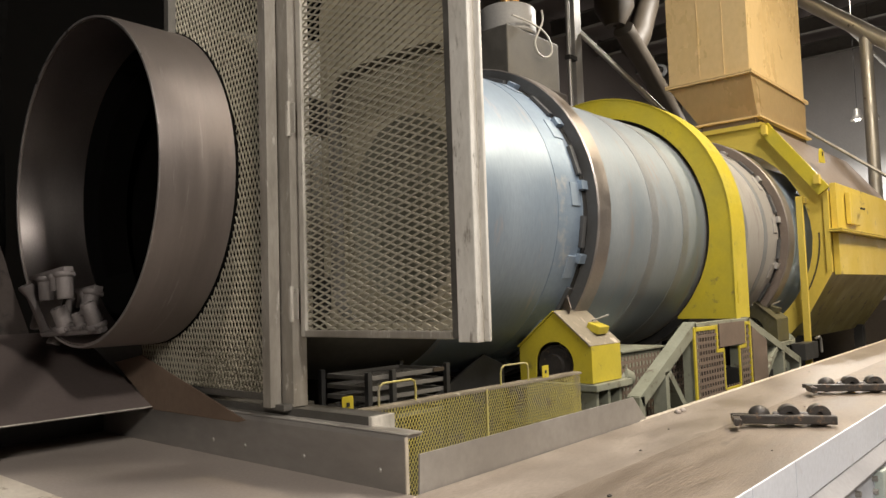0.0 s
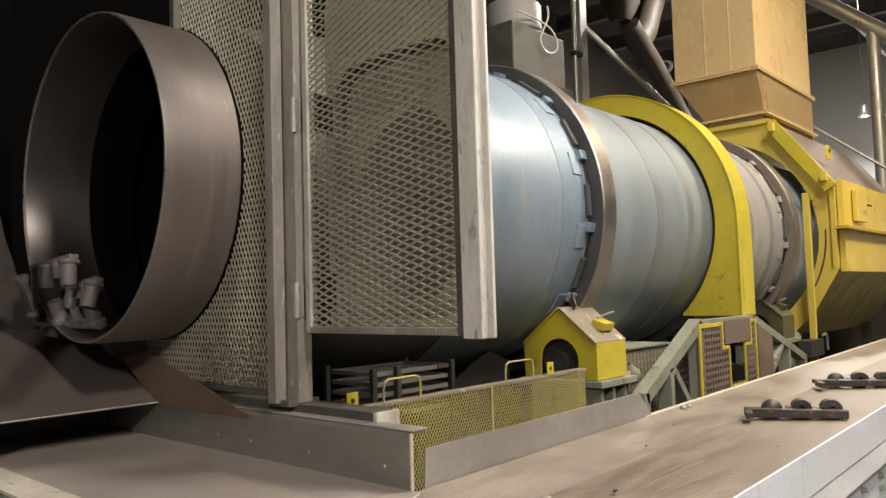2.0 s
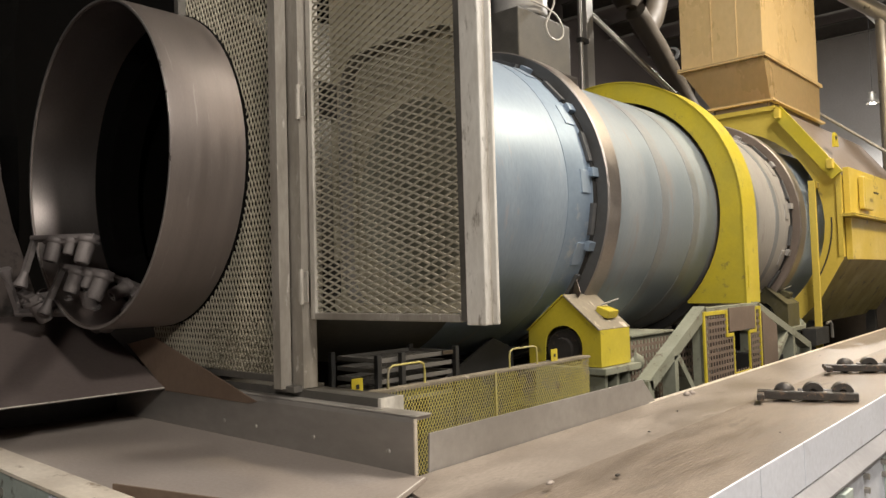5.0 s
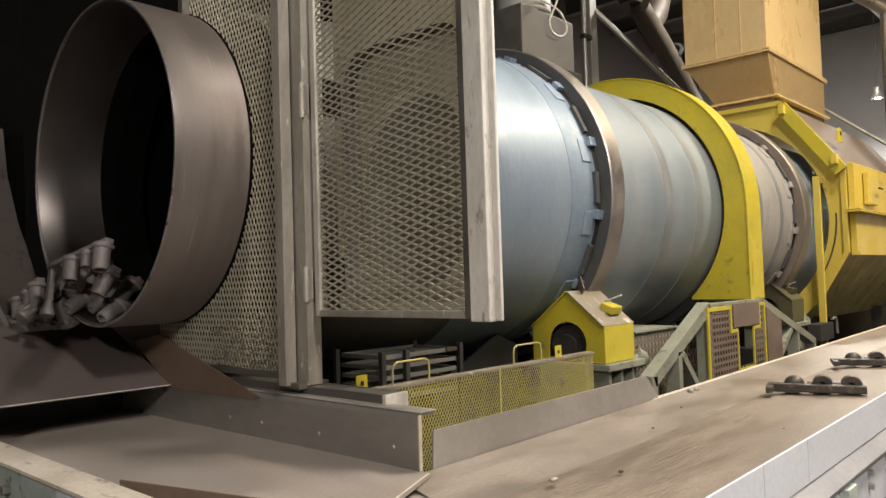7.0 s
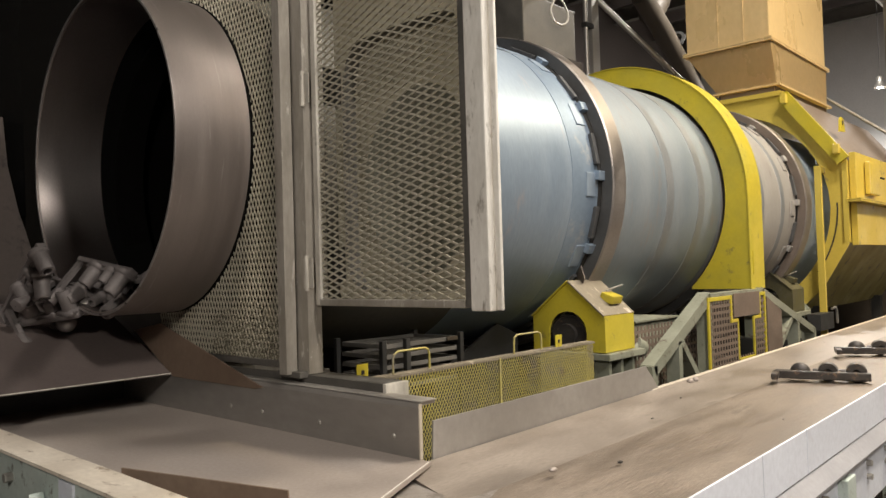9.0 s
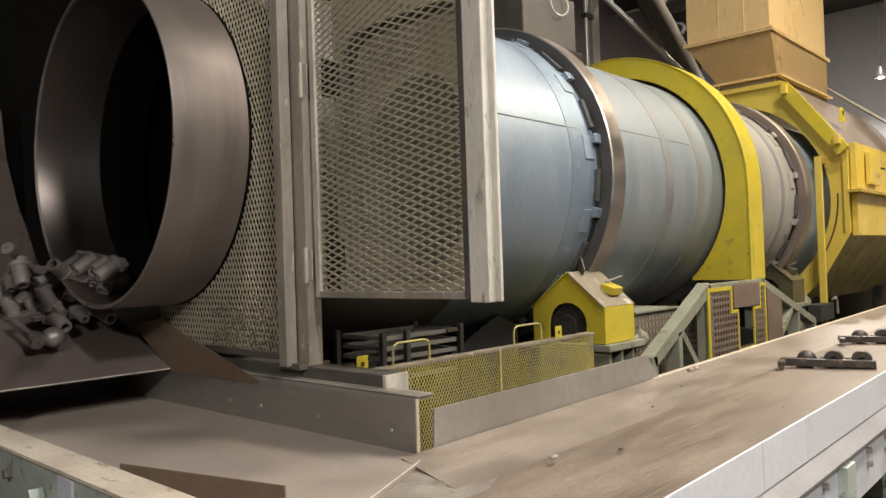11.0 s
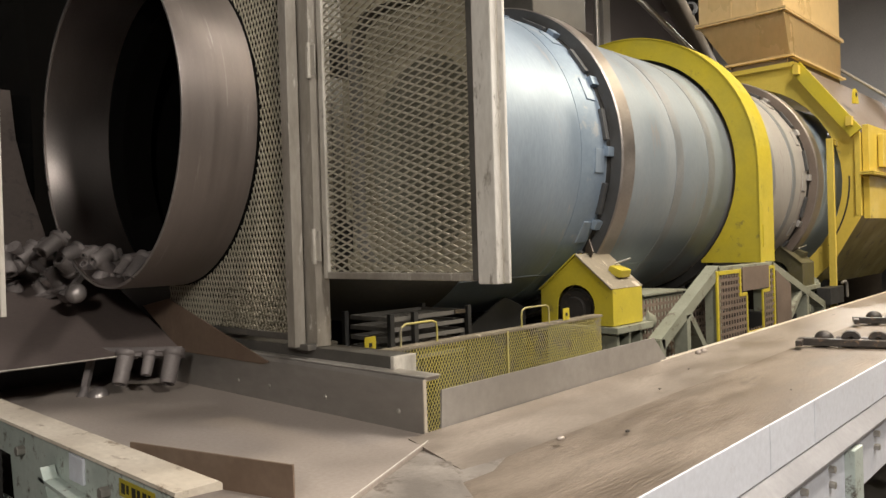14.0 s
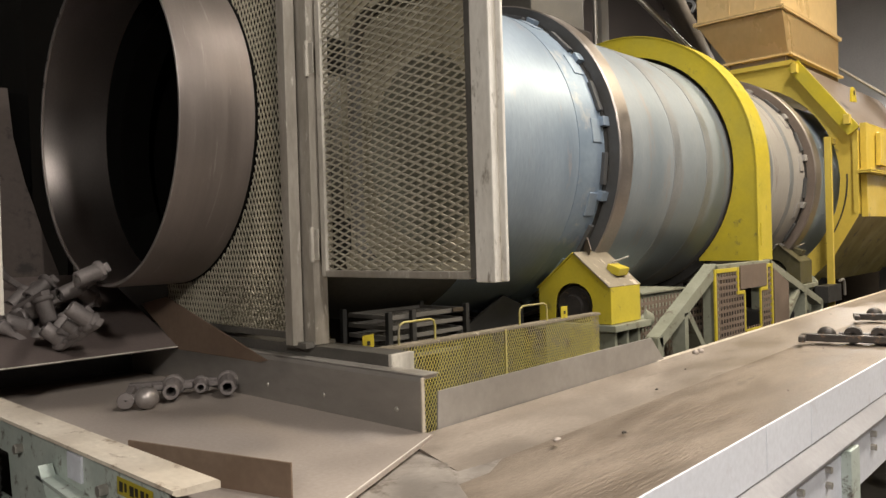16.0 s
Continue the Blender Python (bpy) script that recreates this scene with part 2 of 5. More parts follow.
def rippled(m):
    """Adds wind-rippled dust relief in two directions to a surface."""
    nt = m.node_tree
    n, l = nt.nodes, nt.links
    b = n["Principled BSDF"]
    co = n.new("ShaderNodeTexCoord")
    old = [k for k in l if k.to_socket == b.inputs["Normal"]][0].from_socket
    prev = old
    for turn, scale, amount in ((0.36, 13.0, 0.26), (-0.2, 25.0, 0.2)):
        mp = n.new("ShaderNodeMapping")
        mp.inputs["Rotation"].default_value = (0, 0, turn)
        mp.inputs["Scale"].default_value = (0.22, 1.0, 1.0)
        l.new(co.outputs["Object"], mp.inputs["Vector"])
        w = n.new("ShaderNodeTexWave")
        w.bands_direction = "Y"
        w.inputs["Scale"].default_value, w.inputs["Distortion"].default_value = scale, 11.0
        w.inputs["Detail"].default_value, w.inputs["Detail Scale"].default_value = 3.0, 0.8
        l.new(mp.outputs["Vector"], w.inputs["Vector"])
        patch = n.new("ShaderNodeTexNoise")
        patch.inputs["Scale"].default_value = 1.7
        l.new(co.outputs["Object"], patch.inputs["Vector"])
        rng = n.new("ShaderNodeMapRange")
        rng.inputs["From Min"].default_value, rng.inputs["From Max"].default_value = 0.46, 0.62
        l.new(patch.outputs["Fac"], rng.inputs["Value"])
        mul = n.new("ShaderNodeMath")
        mul.operation = "MULTIPLY"
        l.new(w.outputs["Fac"], mul.inputs[0])
        l.new(rng.outputs["Result"], mul.inputs[1])
        bp = n.new("ShaderNodeBump")
        bp.inputs["Strength"].default_value, bp.inputs["Distance"].default_value = amount, 0.006
        l.new(mul.outputs["Value"], bp.inputs["Height"])
        l.new(prev, bp.inputs["Normal"])
        prev = bp.outputs["Normal"]
        # the colour darkens towards the ripple crests
        src = [k for k in l if k.to_socket == b.inputs["Base Color"]][0].from_socket
        mx = n.new("ShaderNodeMix")
        mx.data_type, mx.blend_type = "RGBA", "MULTIPLY"
        f = n.new("ShaderNodeMath")
        f.operation = "MULTIPLY"
        f.inputs[1].default_value = 0.25
        l.new(mul.outputs["Value"], f.inputs[0])
        l.new(f.outputs["Value"], mx.inputs["Factor"])
        l.new(src, mx.inputs["A"])
        mx.inputs["B"].default_value = (0.66, 0.58, 0.50, 1)
        l.new(mx.outputs["Result"], b.inputs["Base Color"])
    l.new(prev, b.inputs["Normal"])


rippled(BED)
LAMP_GLASS = glow("lamp_lens", (1.0, 0.93, 0.82), 14)


# ---- mesh helpers ----
def part(name, bm, material, parent=None, label="", smooth=False):
    """Links a bmesh as one mesh object under a thing or under a part."""
    me = bpy.data.meshes.new(name)
    bmesh.ops.recalc_face_normals(bm, faces=bm.faces[:])
    bm.to_mesh(me)
    bm.free()
    me.materials.append(material)
    if smooth:
        me.shade_smooth()
        me.set_sharp_from_angle(angle=radians(38))
    ob = new(name, me)
    ob.parent = parent
    if label:
        ob["label"] = label
    return ob


def raw(name, verts, faces, material, parent=None, label="", smooth=False):
    me = bpy.data.meshes.new(name)
    me.from_pydata(verts, [], faces)
    me.materials.append(material)
    if smooth:
        me.shade_smooth()
        me.set_sharp_from_angle(angle=radians(38))
    ob = new(name, me)
    ob.parent = parent
    if label:
        ob["label"] = label
    return ob


def thing(name, label, category, at=(0, 0, 0), group="", kind=""):
    ob = new(name)
    ob.empty_display_size = 0.1
    ob.location = at
    return tagged(ob, label, category, group, kind)


def box(bm, lo, hi, bevel=0.0, m=None):
    vs = [bm.verts.new((x, y, z)) for x in (lo[0], hi[0]) for y in (lo[1], hi[1]) for z in (lo[2], hi[2])]
    fs = [bm.faces.new([vs[i] for i in q]) for q in ((0, 1, 3, 2), (4, 6, 7, 5), (0, 4, 5, 1), (2, 3, 7, 6), (0, 2, 6, 4), (1, 5, 7, 3))]
    if bevel:
        edges = list({e for f in fs for e in f.edges})
        r = bmesh.ops.bevel(bm, geom=edges, offset=bevel, segments=2, affect="EDGES", profile=0.6)
        vs = list({v for f in r["faces"] for v in f.verts} | {v for v in vs if v.is_valid})
    if m is not None:
        for v in {v for v in vs if v.is_valid}:
            v.co = m @ v.co
    return vs


def prism(bm, poly, axis, lo, hi, bevel=0.0):
    """Extrudes a polygon given in the two other axes (in xyz order) along an axis."""
    def at(p, v):
        c = list(p)
        c.insert(axis, v)
        return c
    a = [bm.verts.new(at(p, lo)) for p in poly]
    b = [bm.verts.new(at(p, hi)) for p in poly]
    k = len(poly)
    fs = [bm.faces.new(a), bm.faces.new(b[::-1])]
    fs += [bm.faces.new((a[i], b[i], b[(i + 1) % k], a[(i + 1) % k])) for i in range(k)]
    if bevel:
        bmesh.ops.recalc_face_normals(bm, faces=fs)
        bmesh.ops.bevel(bm, geom=list({e for f in fs for e in f.edges}), offset=bevel, segments=2, affect="EDGES", profile=0.6)


def lathe(bm, profile, seg=96, start=0.0, end=2 * math.pi, wobble=0.0):
    """Turns a closed (x, r) profile round the x axis."""
    full = abs(end - start - 2 * math.pi) < 1e-6
    rings = []
    for i in range(seg if full else seg + 1):
        a = start + (end - start) * i / seg
        w = 1 + wobble * math.sin(3 * a + 0.6)
        rings.append([bm.verts.new((x, r * w * math.cos(a), r * w * math.sin(a))) for x, r in profile])
    k = len(profile)
    for i in range(seg):
        a, b = rings[i], rings[(i + 1) % len(rings)]
        for j in range(k):
            bm.faces.new((a[j], a[(j + 1) % k], b[(j + 1) % k], b[j]))
    if not full:
        bm.faces.new(rings[0])
        bm.faces.new(rings[-1][::-1])


def bar(bm, a, b, r, seg=10, r2=None):
    """A round bar from a to b."""
    a, b = Vector(a), Vector(b)
    q = (b - a).to_track_quat("Z", "Y").to_matrix().to_4x4()
    m = Matrix.Translation((a + b) / 2) @ q
    bmesh.ops.create_cone(bm, cap_ends=True, segments=seg, radius1=r, radius2=r if r2 is None else r2, depth=(b - a).length, matrix=m)


def flat(bm, a, b, w, d, up=(0, 0, 1)):
    """A rectangular bar from a to b, w wide across up, d along up."""
    a, b, up = Vector(a), Vector(b), Vector(up)
    t = (b - a).normalized()
    s = t.cross(up).normalized()
    u = s.cross(t)
    vs = [bm.verts.new(p + s * (w / 2 * i) + u * (d / 2 * j)) for p in (a, b) for i, j in ((-1, -1), (1, -1), (1, 1), (-1, 1))]
    for q in ((3, 2, 1, 0), (4, 5, 6, 7), (0, 1, 5, 4), (1, 2, 6, 5), (2, 3, 7, 6), (3, 0, 4, 7)):
        bm.faces.new([vs[i] for i in q])


def pipe(bm, pts, r, seg=8):
    """A bent round pipe through points."""
    pts = [Vector(p) for p in pts]
    rings = []
    side = None
    for i, p in enumerate(pts):
        t = (pts[min(i + 1, len(pts) - 1)] - pts[max(i - 1, 0)]).normalized()
        if side is None:
            side = t.orthogonal().normalized()
        side = (side - t * side.dot(t)).normalized()
        up = t.cross(side)
        rings.append([bm.verts.new(p + (side * math.cos(2 * math.pi * k / seg) + up * math.sin(2 * math.pi * k / seg)) * r) for k in range(seg)])
    for a, b in zip(rings, rings[1:]):
        for k in range(seg):
            bm.faces.new((a[k], a[(k + 1) % seg], b[(k + 1) % seg], b[k]))
    bm.faces.new(rings[0][::-1])
    bm.faces.new(rings[-1])


def expanded_mesh(name, material, parent, u0, u1, v0, v1, lu, lv, place, width, depth, skip=None, label="", jitter=0.0, seed=1):
    """Diamonds of lu by lv over a rectangle; place(u, v, w) maps to the world, w out of the sheet."""
    rnd = random.Random(seed)
    verts, faces = [], []
    nu, nv = int((u1 - u0) / lu), int((v1 - v0) / lv)
    ju = {}

    def knot(i, j):
        if (i, j) not in ju:
            ju[i, j] = (rnd.uniform(-1, 1) * jitter, rnd.uniform(-1, 1) * jitter)
        dx, dy = ju[i, j]
        return u0 + i * lu / 2 + dx, v0 + j * lv / 2 + dy
    for i in range(2 * nu):
        for j in range(2 * nv + 1):
            if (i + j) % 2:
                continue
            for dj in (1, -1):
                if not 0 <= j + dj <= 2 * nv:
                    continue
                a, b = knot(i, j), knot(i + 1, j + dj)
                mu, mv = (a[0] + b[0]) / 2, (a[1] + b[1]) / 2
                if skip and skip(mu, mv):
                    continue
                du, dv = b[0] - a[0], b[1] - a[1]
                k = math.hypot(du, dv)
                pu, pv = -dv / k * width / 2, du / k * width / 2
                if pv < 0:
                    pu, pv = -pu, -pv
                e = 0.06
                a, b = (a[0] - du * e, a[1] - dv * e), (b[0] + du * e, b[1] + dv * e)
                base = len(verts)
                for p in (a, b):
                    for s, w in ((-1, -0.5), (1, -0.35), (1, 0.5), (-1, 0.35)):
                        verts.append(place(p[0] + pu * s, p[1] + pv * s, w * depth))
                for q in ((0, 1, 5, 4), (1, 2, 6, 5), (2, 3, 7, 6), (3, 0, 4, 7)):
                    faces.append([base + x for x in q])
    return raw(name, verts, faces, material, parent, label)


# ---- the hall ----
def hall():
    for name, lo, hi, material, label in (
            ("floor", (-8, -8, -0.2), (32, 14, 0), FLOOR_MAT, "dark dusty concrete foundry floor"),
            # Wall behind the mouth is coloured black for the unlit background.
            ("wall_north_1", (-8, 9.5, 0), (8.5, 10, 11), UNLIT_BLACK, "hall wall behind the drum mouth, coloured black as unlit"),
            ("wall_north_2", (8.5, 13.5, 0), (32, 14, 11), HALL_BROWN, "brown-grey dusty hall wall behind the drum"),
            ("wall_north_3", (8.0, 10, 0), (8.5, 13.5, 11), UNLIT_BLACK, "wall return, coloured black as unlit"),
            # Low dark wall added to keep the view under the hood in shade.
            ("wall_low_east", (13.6, 1.95, 0), (13.7, 5.4, 1.35), DARK_WALL, "added low wall, dark in place of the shade beyond the hood"),
            ("wall_south", (-8, -8, 0), (32, -7.5, 11), DARK_WALL, "dark hall wall"),
            ("wall_east", (31.5, -7.5, 0), (32, 13.5, 11), HALL_GREY, "grey clad end wall of the hall, paled for haze"),
            ("wall_west", (-8, -7.5, 0), (-7.5, 13.5, 11), DARK_WALL, "dark hall end wall"),
            # Low wall added as a dark backdrop for the shade behind the drum.
            ("wall_partition", (2.0, 5.4, 0), (20.0, 5.5, 1.9), DARK_WALL, "added low wall, dark in place of the shade behind the drum"),
            ("ceiling", (-8, -8, 11), (32, 14, 11.3), HALL_BROWN, "grey metal hall roof deck")):
        bm = bmesh.new()
        box(bm, lo, hi)
        tagged(part(name, bm, material), label, "structure", kind="structure")


def high_bay(x, y, z, power, colour, size=0.5, aim=None):
    """A hanging hall lamp with its light."""
    t = thing("high_bay_lamp", "round metal high bay lamp, seen far off, added out of view nearer", "lamp", (x, y, z), "hall lamps")
    bm = bmesh.new()
    lathe(bm, [(0.02, size * 0.9), (0.2, size * 0.45), (0.32, 0.1), (0.32, 0.02), (0.3, 0.02), (0.18, size * 0.42), (0.0, size * 0.86)], 32)
    bmesh.ops.rotate(bm, verts=bm.verts[:], cent=(0, 0, 0), matrix=Matrix.Rotation(radians(-90), 3, "Y"))
    part("shade", bm, GREY_STEEL, t, smooth=True)
    bm = bmesh.new()
    bmesh.ops.create_cone(bm, cap_ends=True, segments=24, radius1=size * 0.4, radius2=size * 0.4, depth=0.06, matrix=Matrix.Translation((0, 0, 0.02)))
    part("lens", bm, LAMP_GLASS, t, "glowing lamp lens")
    bm = bmesh.new()
    bar(bm, (0, 0, 0.3), (0, 0, 11 - z), 0.008, 6)
    part("hanger", bm, BLACK_STEEL, t)
    li = bpy.data.lights.new("high_bay_light", "AREA")
    li.shape, li.size, li.energy, li.color = "DISK", size * 0.8, power, colour
    lo = new("high_bay_light", li)
    lo.location = (x, y, z - 0.05)
    if aim:
        lo.location.z -= 0.25
        lo.rotation_euler = (Vector(aim) - lo.location).to_track_quat("-Z", "Y").to_euler()


hall()
# Lamps out of view, added and aimed to balance light on machine and hall.
high_bay(1.0, -3.7, 6.7, 340, (1.0, 0.92, 0.82), 0.9, (1.4, 2.0, 1.2))
high_bay(2.9, -1.0, 7.0, 310, (1.0, 0.92, 0.83), 0.8, (1.2, 1.9, 1.0))
high_bay(-2.3, -1.2, 3.9, 128, (1.0, 0.92, 0.82), 0.6, (1.7, 3.0, 1.7))
high_bay(5.4, 0.2, 7.7, 330, (1.0, 0.91, 0.79), 1.5)
high_bay(8.8, -0.9, 6.8, 700, (1.0, 0.83, 0.58), 1.4)
high_bay(17.0, 4.5, 10.2, 2600, (1.0, 0.95, 0.88), 0.6)
# The two lamps seen at the far end of the hall.
high_bay(24.0, 5.08, 6.37, 2800, (1.0, 0.96, 0.90), 0.2)
high_bay(25.5, 4.95, 6.6, 2800, (1.0, 0.96, 0.90), 0.2)


# ---- the drum ----
def rotary_drum():
    """Turns about its own length; everything on it is built round the axis."""
    t = thing("rotary_drum", "long blue-grey steel rotary drum with scoured open mouth", "machine", (0, AXIS_Y, AXIS_Z))
    # Lining coloured black for the dark inside of the drum.
    bm = bmesh.new()
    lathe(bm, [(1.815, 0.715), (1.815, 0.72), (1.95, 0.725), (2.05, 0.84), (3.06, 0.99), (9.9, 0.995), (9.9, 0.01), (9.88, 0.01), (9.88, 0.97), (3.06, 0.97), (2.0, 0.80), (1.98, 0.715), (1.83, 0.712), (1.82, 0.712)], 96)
    part("inner_lining", bm, UNLIT_BLACK, t, "drum lining, black in place of the dark interior", True)
    bm = bmesh.new()
    lathe(bm, [(1.99, 0.84), (1.99, 0.86), (2.02, 0.87), (3.05, 1.02), (3.06, 1.0), (2.06, 0.853)], 128)
    part("end_cone", bm, CONE_STEEL, t, "dust-grey conical drum end, darkened for shade behind the guard", True)
    for x0, x1, r in ((3.05, 4.12, 1.02), (4.28, 6.0, 1.022), (6.0, 7.85, 1.02), (8.05, 9.9, 1.02)):
        bm = bmesh.new()
        lathe(bm, [(x0, r - 0.02), (x0, r), (x1, r), (x1, r - 0.02)], 160, wobble=0.0005)
        part("shell", bm, PALE_SHELL if x0 == 6.0 else MID_STEEL if 4 < x0 < 6 else BLUE_STEEL, t, smooth=True)
    bm = bmesh.new()
    lathe(bm, [(3.80, 1.012), (3.803, 1.0225), (4.075, 1.0225), (4.078, 1.012)], 160)
    part("shell_band", bm, DEEP_BLUE, t, "deeper blue band beside the ring", True)
    for x0, x1, r in ((5.03, 5.15, 1.0245), (5.56, 5.68, 1.0245), (6.86, 6.97, 1.0235), (7.41, 7.51, 1.0235)):
        bm = bmesh.new()
        lathe(bm, [(x0, 1.015), (x0 + 0.004, r), (x1 - 0.004, r), (x1, 1.015)], 128)
        part("weld_band", bm, BAND_STEEL, t, "faint pinkish weld band", True)
    for a, x0, x1 in ((-63, 3.06, 3.9), (-66, 4.3, 5.62)):
        bm = bmesh.new()
        box(bm, (x0, 1.016, -0.005), (x1, 1.0245, 0.005), m=Matrix.Rotation(radians(a), 4, "X"))
        part("weld_seam", bm, MID_STEEL, t)
    for x0, x1, s in ((4.12, 4.28, 1), (7.86, 8.04, 1)):
        bm = bmesh.new()
        lathe(bm, [(x0, 1.03), (x0, 1.108), (x0 + 0.008, 1.116), (x1 - 0.008, 1.116), (x1, 1.108), (x1, 1.03)], 160)
        ring = part("riding_ring", bm, RING_STEEL, t, "smooth ground steel riding ring", True)
        bm = bmesh.new()
        lathe(bm, [(x0 - 0.004, 1.034), (x0 - 0.004, 1.106), (x0 - 0.001, 1.106), (x0 - 0.001, 1.034)], 128)
        part("ring_face", bm, RING_DARK if x0 < 5 else ROOF_GREY, ring, "darker side face", True)
        # Black band stands where there is only shade between shell and ring.
        bm = bmesh.new()
        lathe(bm, [(x0 - 0.03, 1.0), (x0 - 0.03, 1.023), (x0 + 0.01, 1.03), (x1 + 0.03, 1.03), (x1 + 0.03, 1.0)], 128)
        part("ring_seat", bm, BLACK_STEEL, t, "black band in place of the shaded gap under the ring", True)
        n = 14
        lug = bmesh.new()
        box(lug, (x0 - 0.17, 1.016, -0.075), (x0 - 0.07, 1.028, 0.075), 0.005)
        box(lug, (x0 - 0.075, 1.018, -0.09), (x0 - 0.004, 1.056, -0.03), 0.004)
        first = part("ring_pad", lug, BLUE_STEEL if x0 < 5 else PALE_SHELL, t, "welded retaining pad beside the ring")
        for k in range(n):
            ob = first if k == 0 else new("ring_pad", first.data)
            ob.parent = t
            ob.rotation_euler = (radians(175 + k * 360 / n), 0, 0)
        for k in range(n):
            bm = bmesh.new()
            box(bm, (x0 - 0.075, 1.02, -0.10), (x0 - 0.035, 1.046, 0.10), 0.004, Matrix.Rotation(radians(188 + k * 360 / n), 4, "X"))
            part("ring_wedge", bm, RING_DARK, t)
    bm = bmesh.new()
    lathe(bm, [(6.08, 1.02), (6.08, 1.09), (6.2, 1.09), (6.2, 1.02)], 128)
    part("girth_gear", bm, BLACK_STEEL, t)
    return t


def mouth_sleeve():
    t = thing("mouth_sleeve", "bare brownish scoured steel discharge sleeve of the drum", "machine part", (0, AXIS_Y, SLEEVE_Z))
    bm = bmesh.new()
    lathe(bm, [(1.415, 0.736), (1.415, 0.748), (1.432, 0.751), (1.748, 0.751), (1.748, 0.736)], 160, wobble=0.0008)
    part("sleeve", bm, SLEEVE, t, "bare brownish scoured steel mouth sleeve", True)
    bm = bmesh.new()
    lathe(bm, [(1.411, 0.738), (1.411, 0.747), (1.4148, 0.7475), (1.4148, 0.738)], 160, wobble=0.0008)
    part("rim_edge", bm, RISER, t, "bright worn rim edge", True)
    # Root ring is coloured black for the shaded gap behind the sleeve.
    bm = bmesh.new()
    lathe(bm, [(1.748, 0.736), (1.748, 0.750), (1.752, 0.754), (1.97, 0.754), (1.97, 0.736)], 128)
    part("sleeve_root", bm, RUBBER, t, "black sleeve root, coloured for the dark gap at the guard", True)
    bm = bmesh.new()
    lathe(bm, [(1.42, 0.730), (1.42, 0.735), (1.742, 0.735), (1.742, 0.730)], 128)
    part("sleeve_liner", bm, SLEEVE_IN, t, "polished inner liner of the mouth", True)
    return t


DRUM = rotary_drum()
SLEEVE_RING = mouth_sleeve()


# ---- mesh guard round the drum mouth ----
def guard_wall():
    t = thing("guard_panel", "dusty expanded metal guard panel round the drum mouth", "guard", (1.85, 3.5, 1.19))
    o = Vector(t.location)

    def place(u, v, w):
        return (w - 0.088, u - o.y, v - o.z)
    expanded_mesh("mesh_sheet", MESH_STEEL, t, 2.47, 4.75, 1.245, 4.4, 0.0245, 0.054, place, 0.0037, 0.005,
                  lambda u, v: math.hypot(u - AXIS_Y, v - SLEEVE_Z) < 0.7515 or u > (3.55 if v < 1.7 else 3.2), "dusty diamond mesh", 0.0012, 3)
    for name, lo, hi in (("sill", (-0.088, -0.98, 0.022), (-0.02, 0.1, 0.05)), ("edge_angle", (-0.13, -0.30, 1.5), (-0.09, -0.26, 3.2)),
                         ("top_rail", (-0.13, -0.98, 3.2), (-0.06, -0.26, 3.26))):
        bm = bmesh.new()
        box(bm, lo, hi, 0.004)
        part(name, bm, BEAM_STEEL, t)
    # corner post of two angles back to back
    for name, lo, hi, mt in (("post_leg", (-0.05, -1.10, 0.0), (0.02, -1.035, 3.4), POST_BROWN), ("post_leg", (-0.112, -1.036, 0.0), (-0.06, -0.985, 3.4), POST_BROWN),
                             ("post_leg", (-0.047, -1.033, 0.0), (0.03, -1.016, 3.4), POST_BROWN), ("post_foot", (-0.09, -1.09, -0.012), (0.06, -0.94, 0.012), BEAM_STEEL)):
        bm = bmesh.new()
        box(bm, lo, hi, 0.003)
        part(name, bm, mt, t)
    # dust caked on the lower mesh
    rnd = random.Random(5)
    verts, faces = [], []
    for k in range(3000):
        u, v = rnd.uniform(2.52, 3.05), 1.245 + abs(rnd.gauss(0, 0.11))
        if v > 1.50 - 0.3 * abs(u - 2.75) or rnd.random() < 0.35:
            continue
        s = rnd.uniform(0.002, 0.0055)
        b = len(verts)
        c = place(u, v, rnd.uniform(-0.004, 0.008))
        for d in ((s, 0, 0), (-s, 0, 0), (0, s * 1.6, 0), (0, -s * 1.6, 0), (0, 0, s), (0, 0, -s)):
            verts.append((c[0] + d[0], c[1] + d[1] + rnd.uniform(-0.003, 0.003), c[2] + d[2]))
        for q in ((0, 2, 4), (2, 1, 4), (1, 3, 4), (3, 0, 4), (2, 0, 5), (1, 2, 5), (3, 1, 5), (0, 3, 5)):
            faces.append([b + i for i in q])
    tagged(raw("dust_clumps", verts, faces, DUST, t, "grey dust caked in the mesh"), kind="stuff")

    d = thing("guard_door", "expanded metal guard door with scuffed galvanised stile", "guard", (1.85, 2.39, 1.463))
    o2 = Vector(d.location)

    def place2(u, v, w):
        return (w - 0.005, u - o2.y, v - o2.z)
    expanded_mesh("mesh_sheet", MESH_STEEL, d, 1.555, 2.365, 1.475, 4.2, 0.0735, 0.0282, place2, 0.0066, 0.007, None, "dusty diamond mesh", 0.001, 4)
    for name, lo, hi, mt in (("hinge_stile", (-0.02, -0.035, 0.0), (0.02, -0.004, 2.75), POST_STEEL), ("bottom_rail", (-0.03, -0.80, 0.0), (0.02, -0.04, 0.026), POST_BROWN),
                             ("lock_stile", (-0.03, -0.835, 0.002), (0.005, -0.805, 2.75), BEAM_STEEL), ("lock_stile", (-0.04, -0.918, -0.008), (0.004, -0.838, 2.75), STILE_WHITE),
                             ("lock_stile", (-0.012, -0.944, -0.006), (0.002, -0.921, 2.75), STILE_WHITE)):
        bm = bmesh.new()
        box(bm, lo, hi, 0.005)
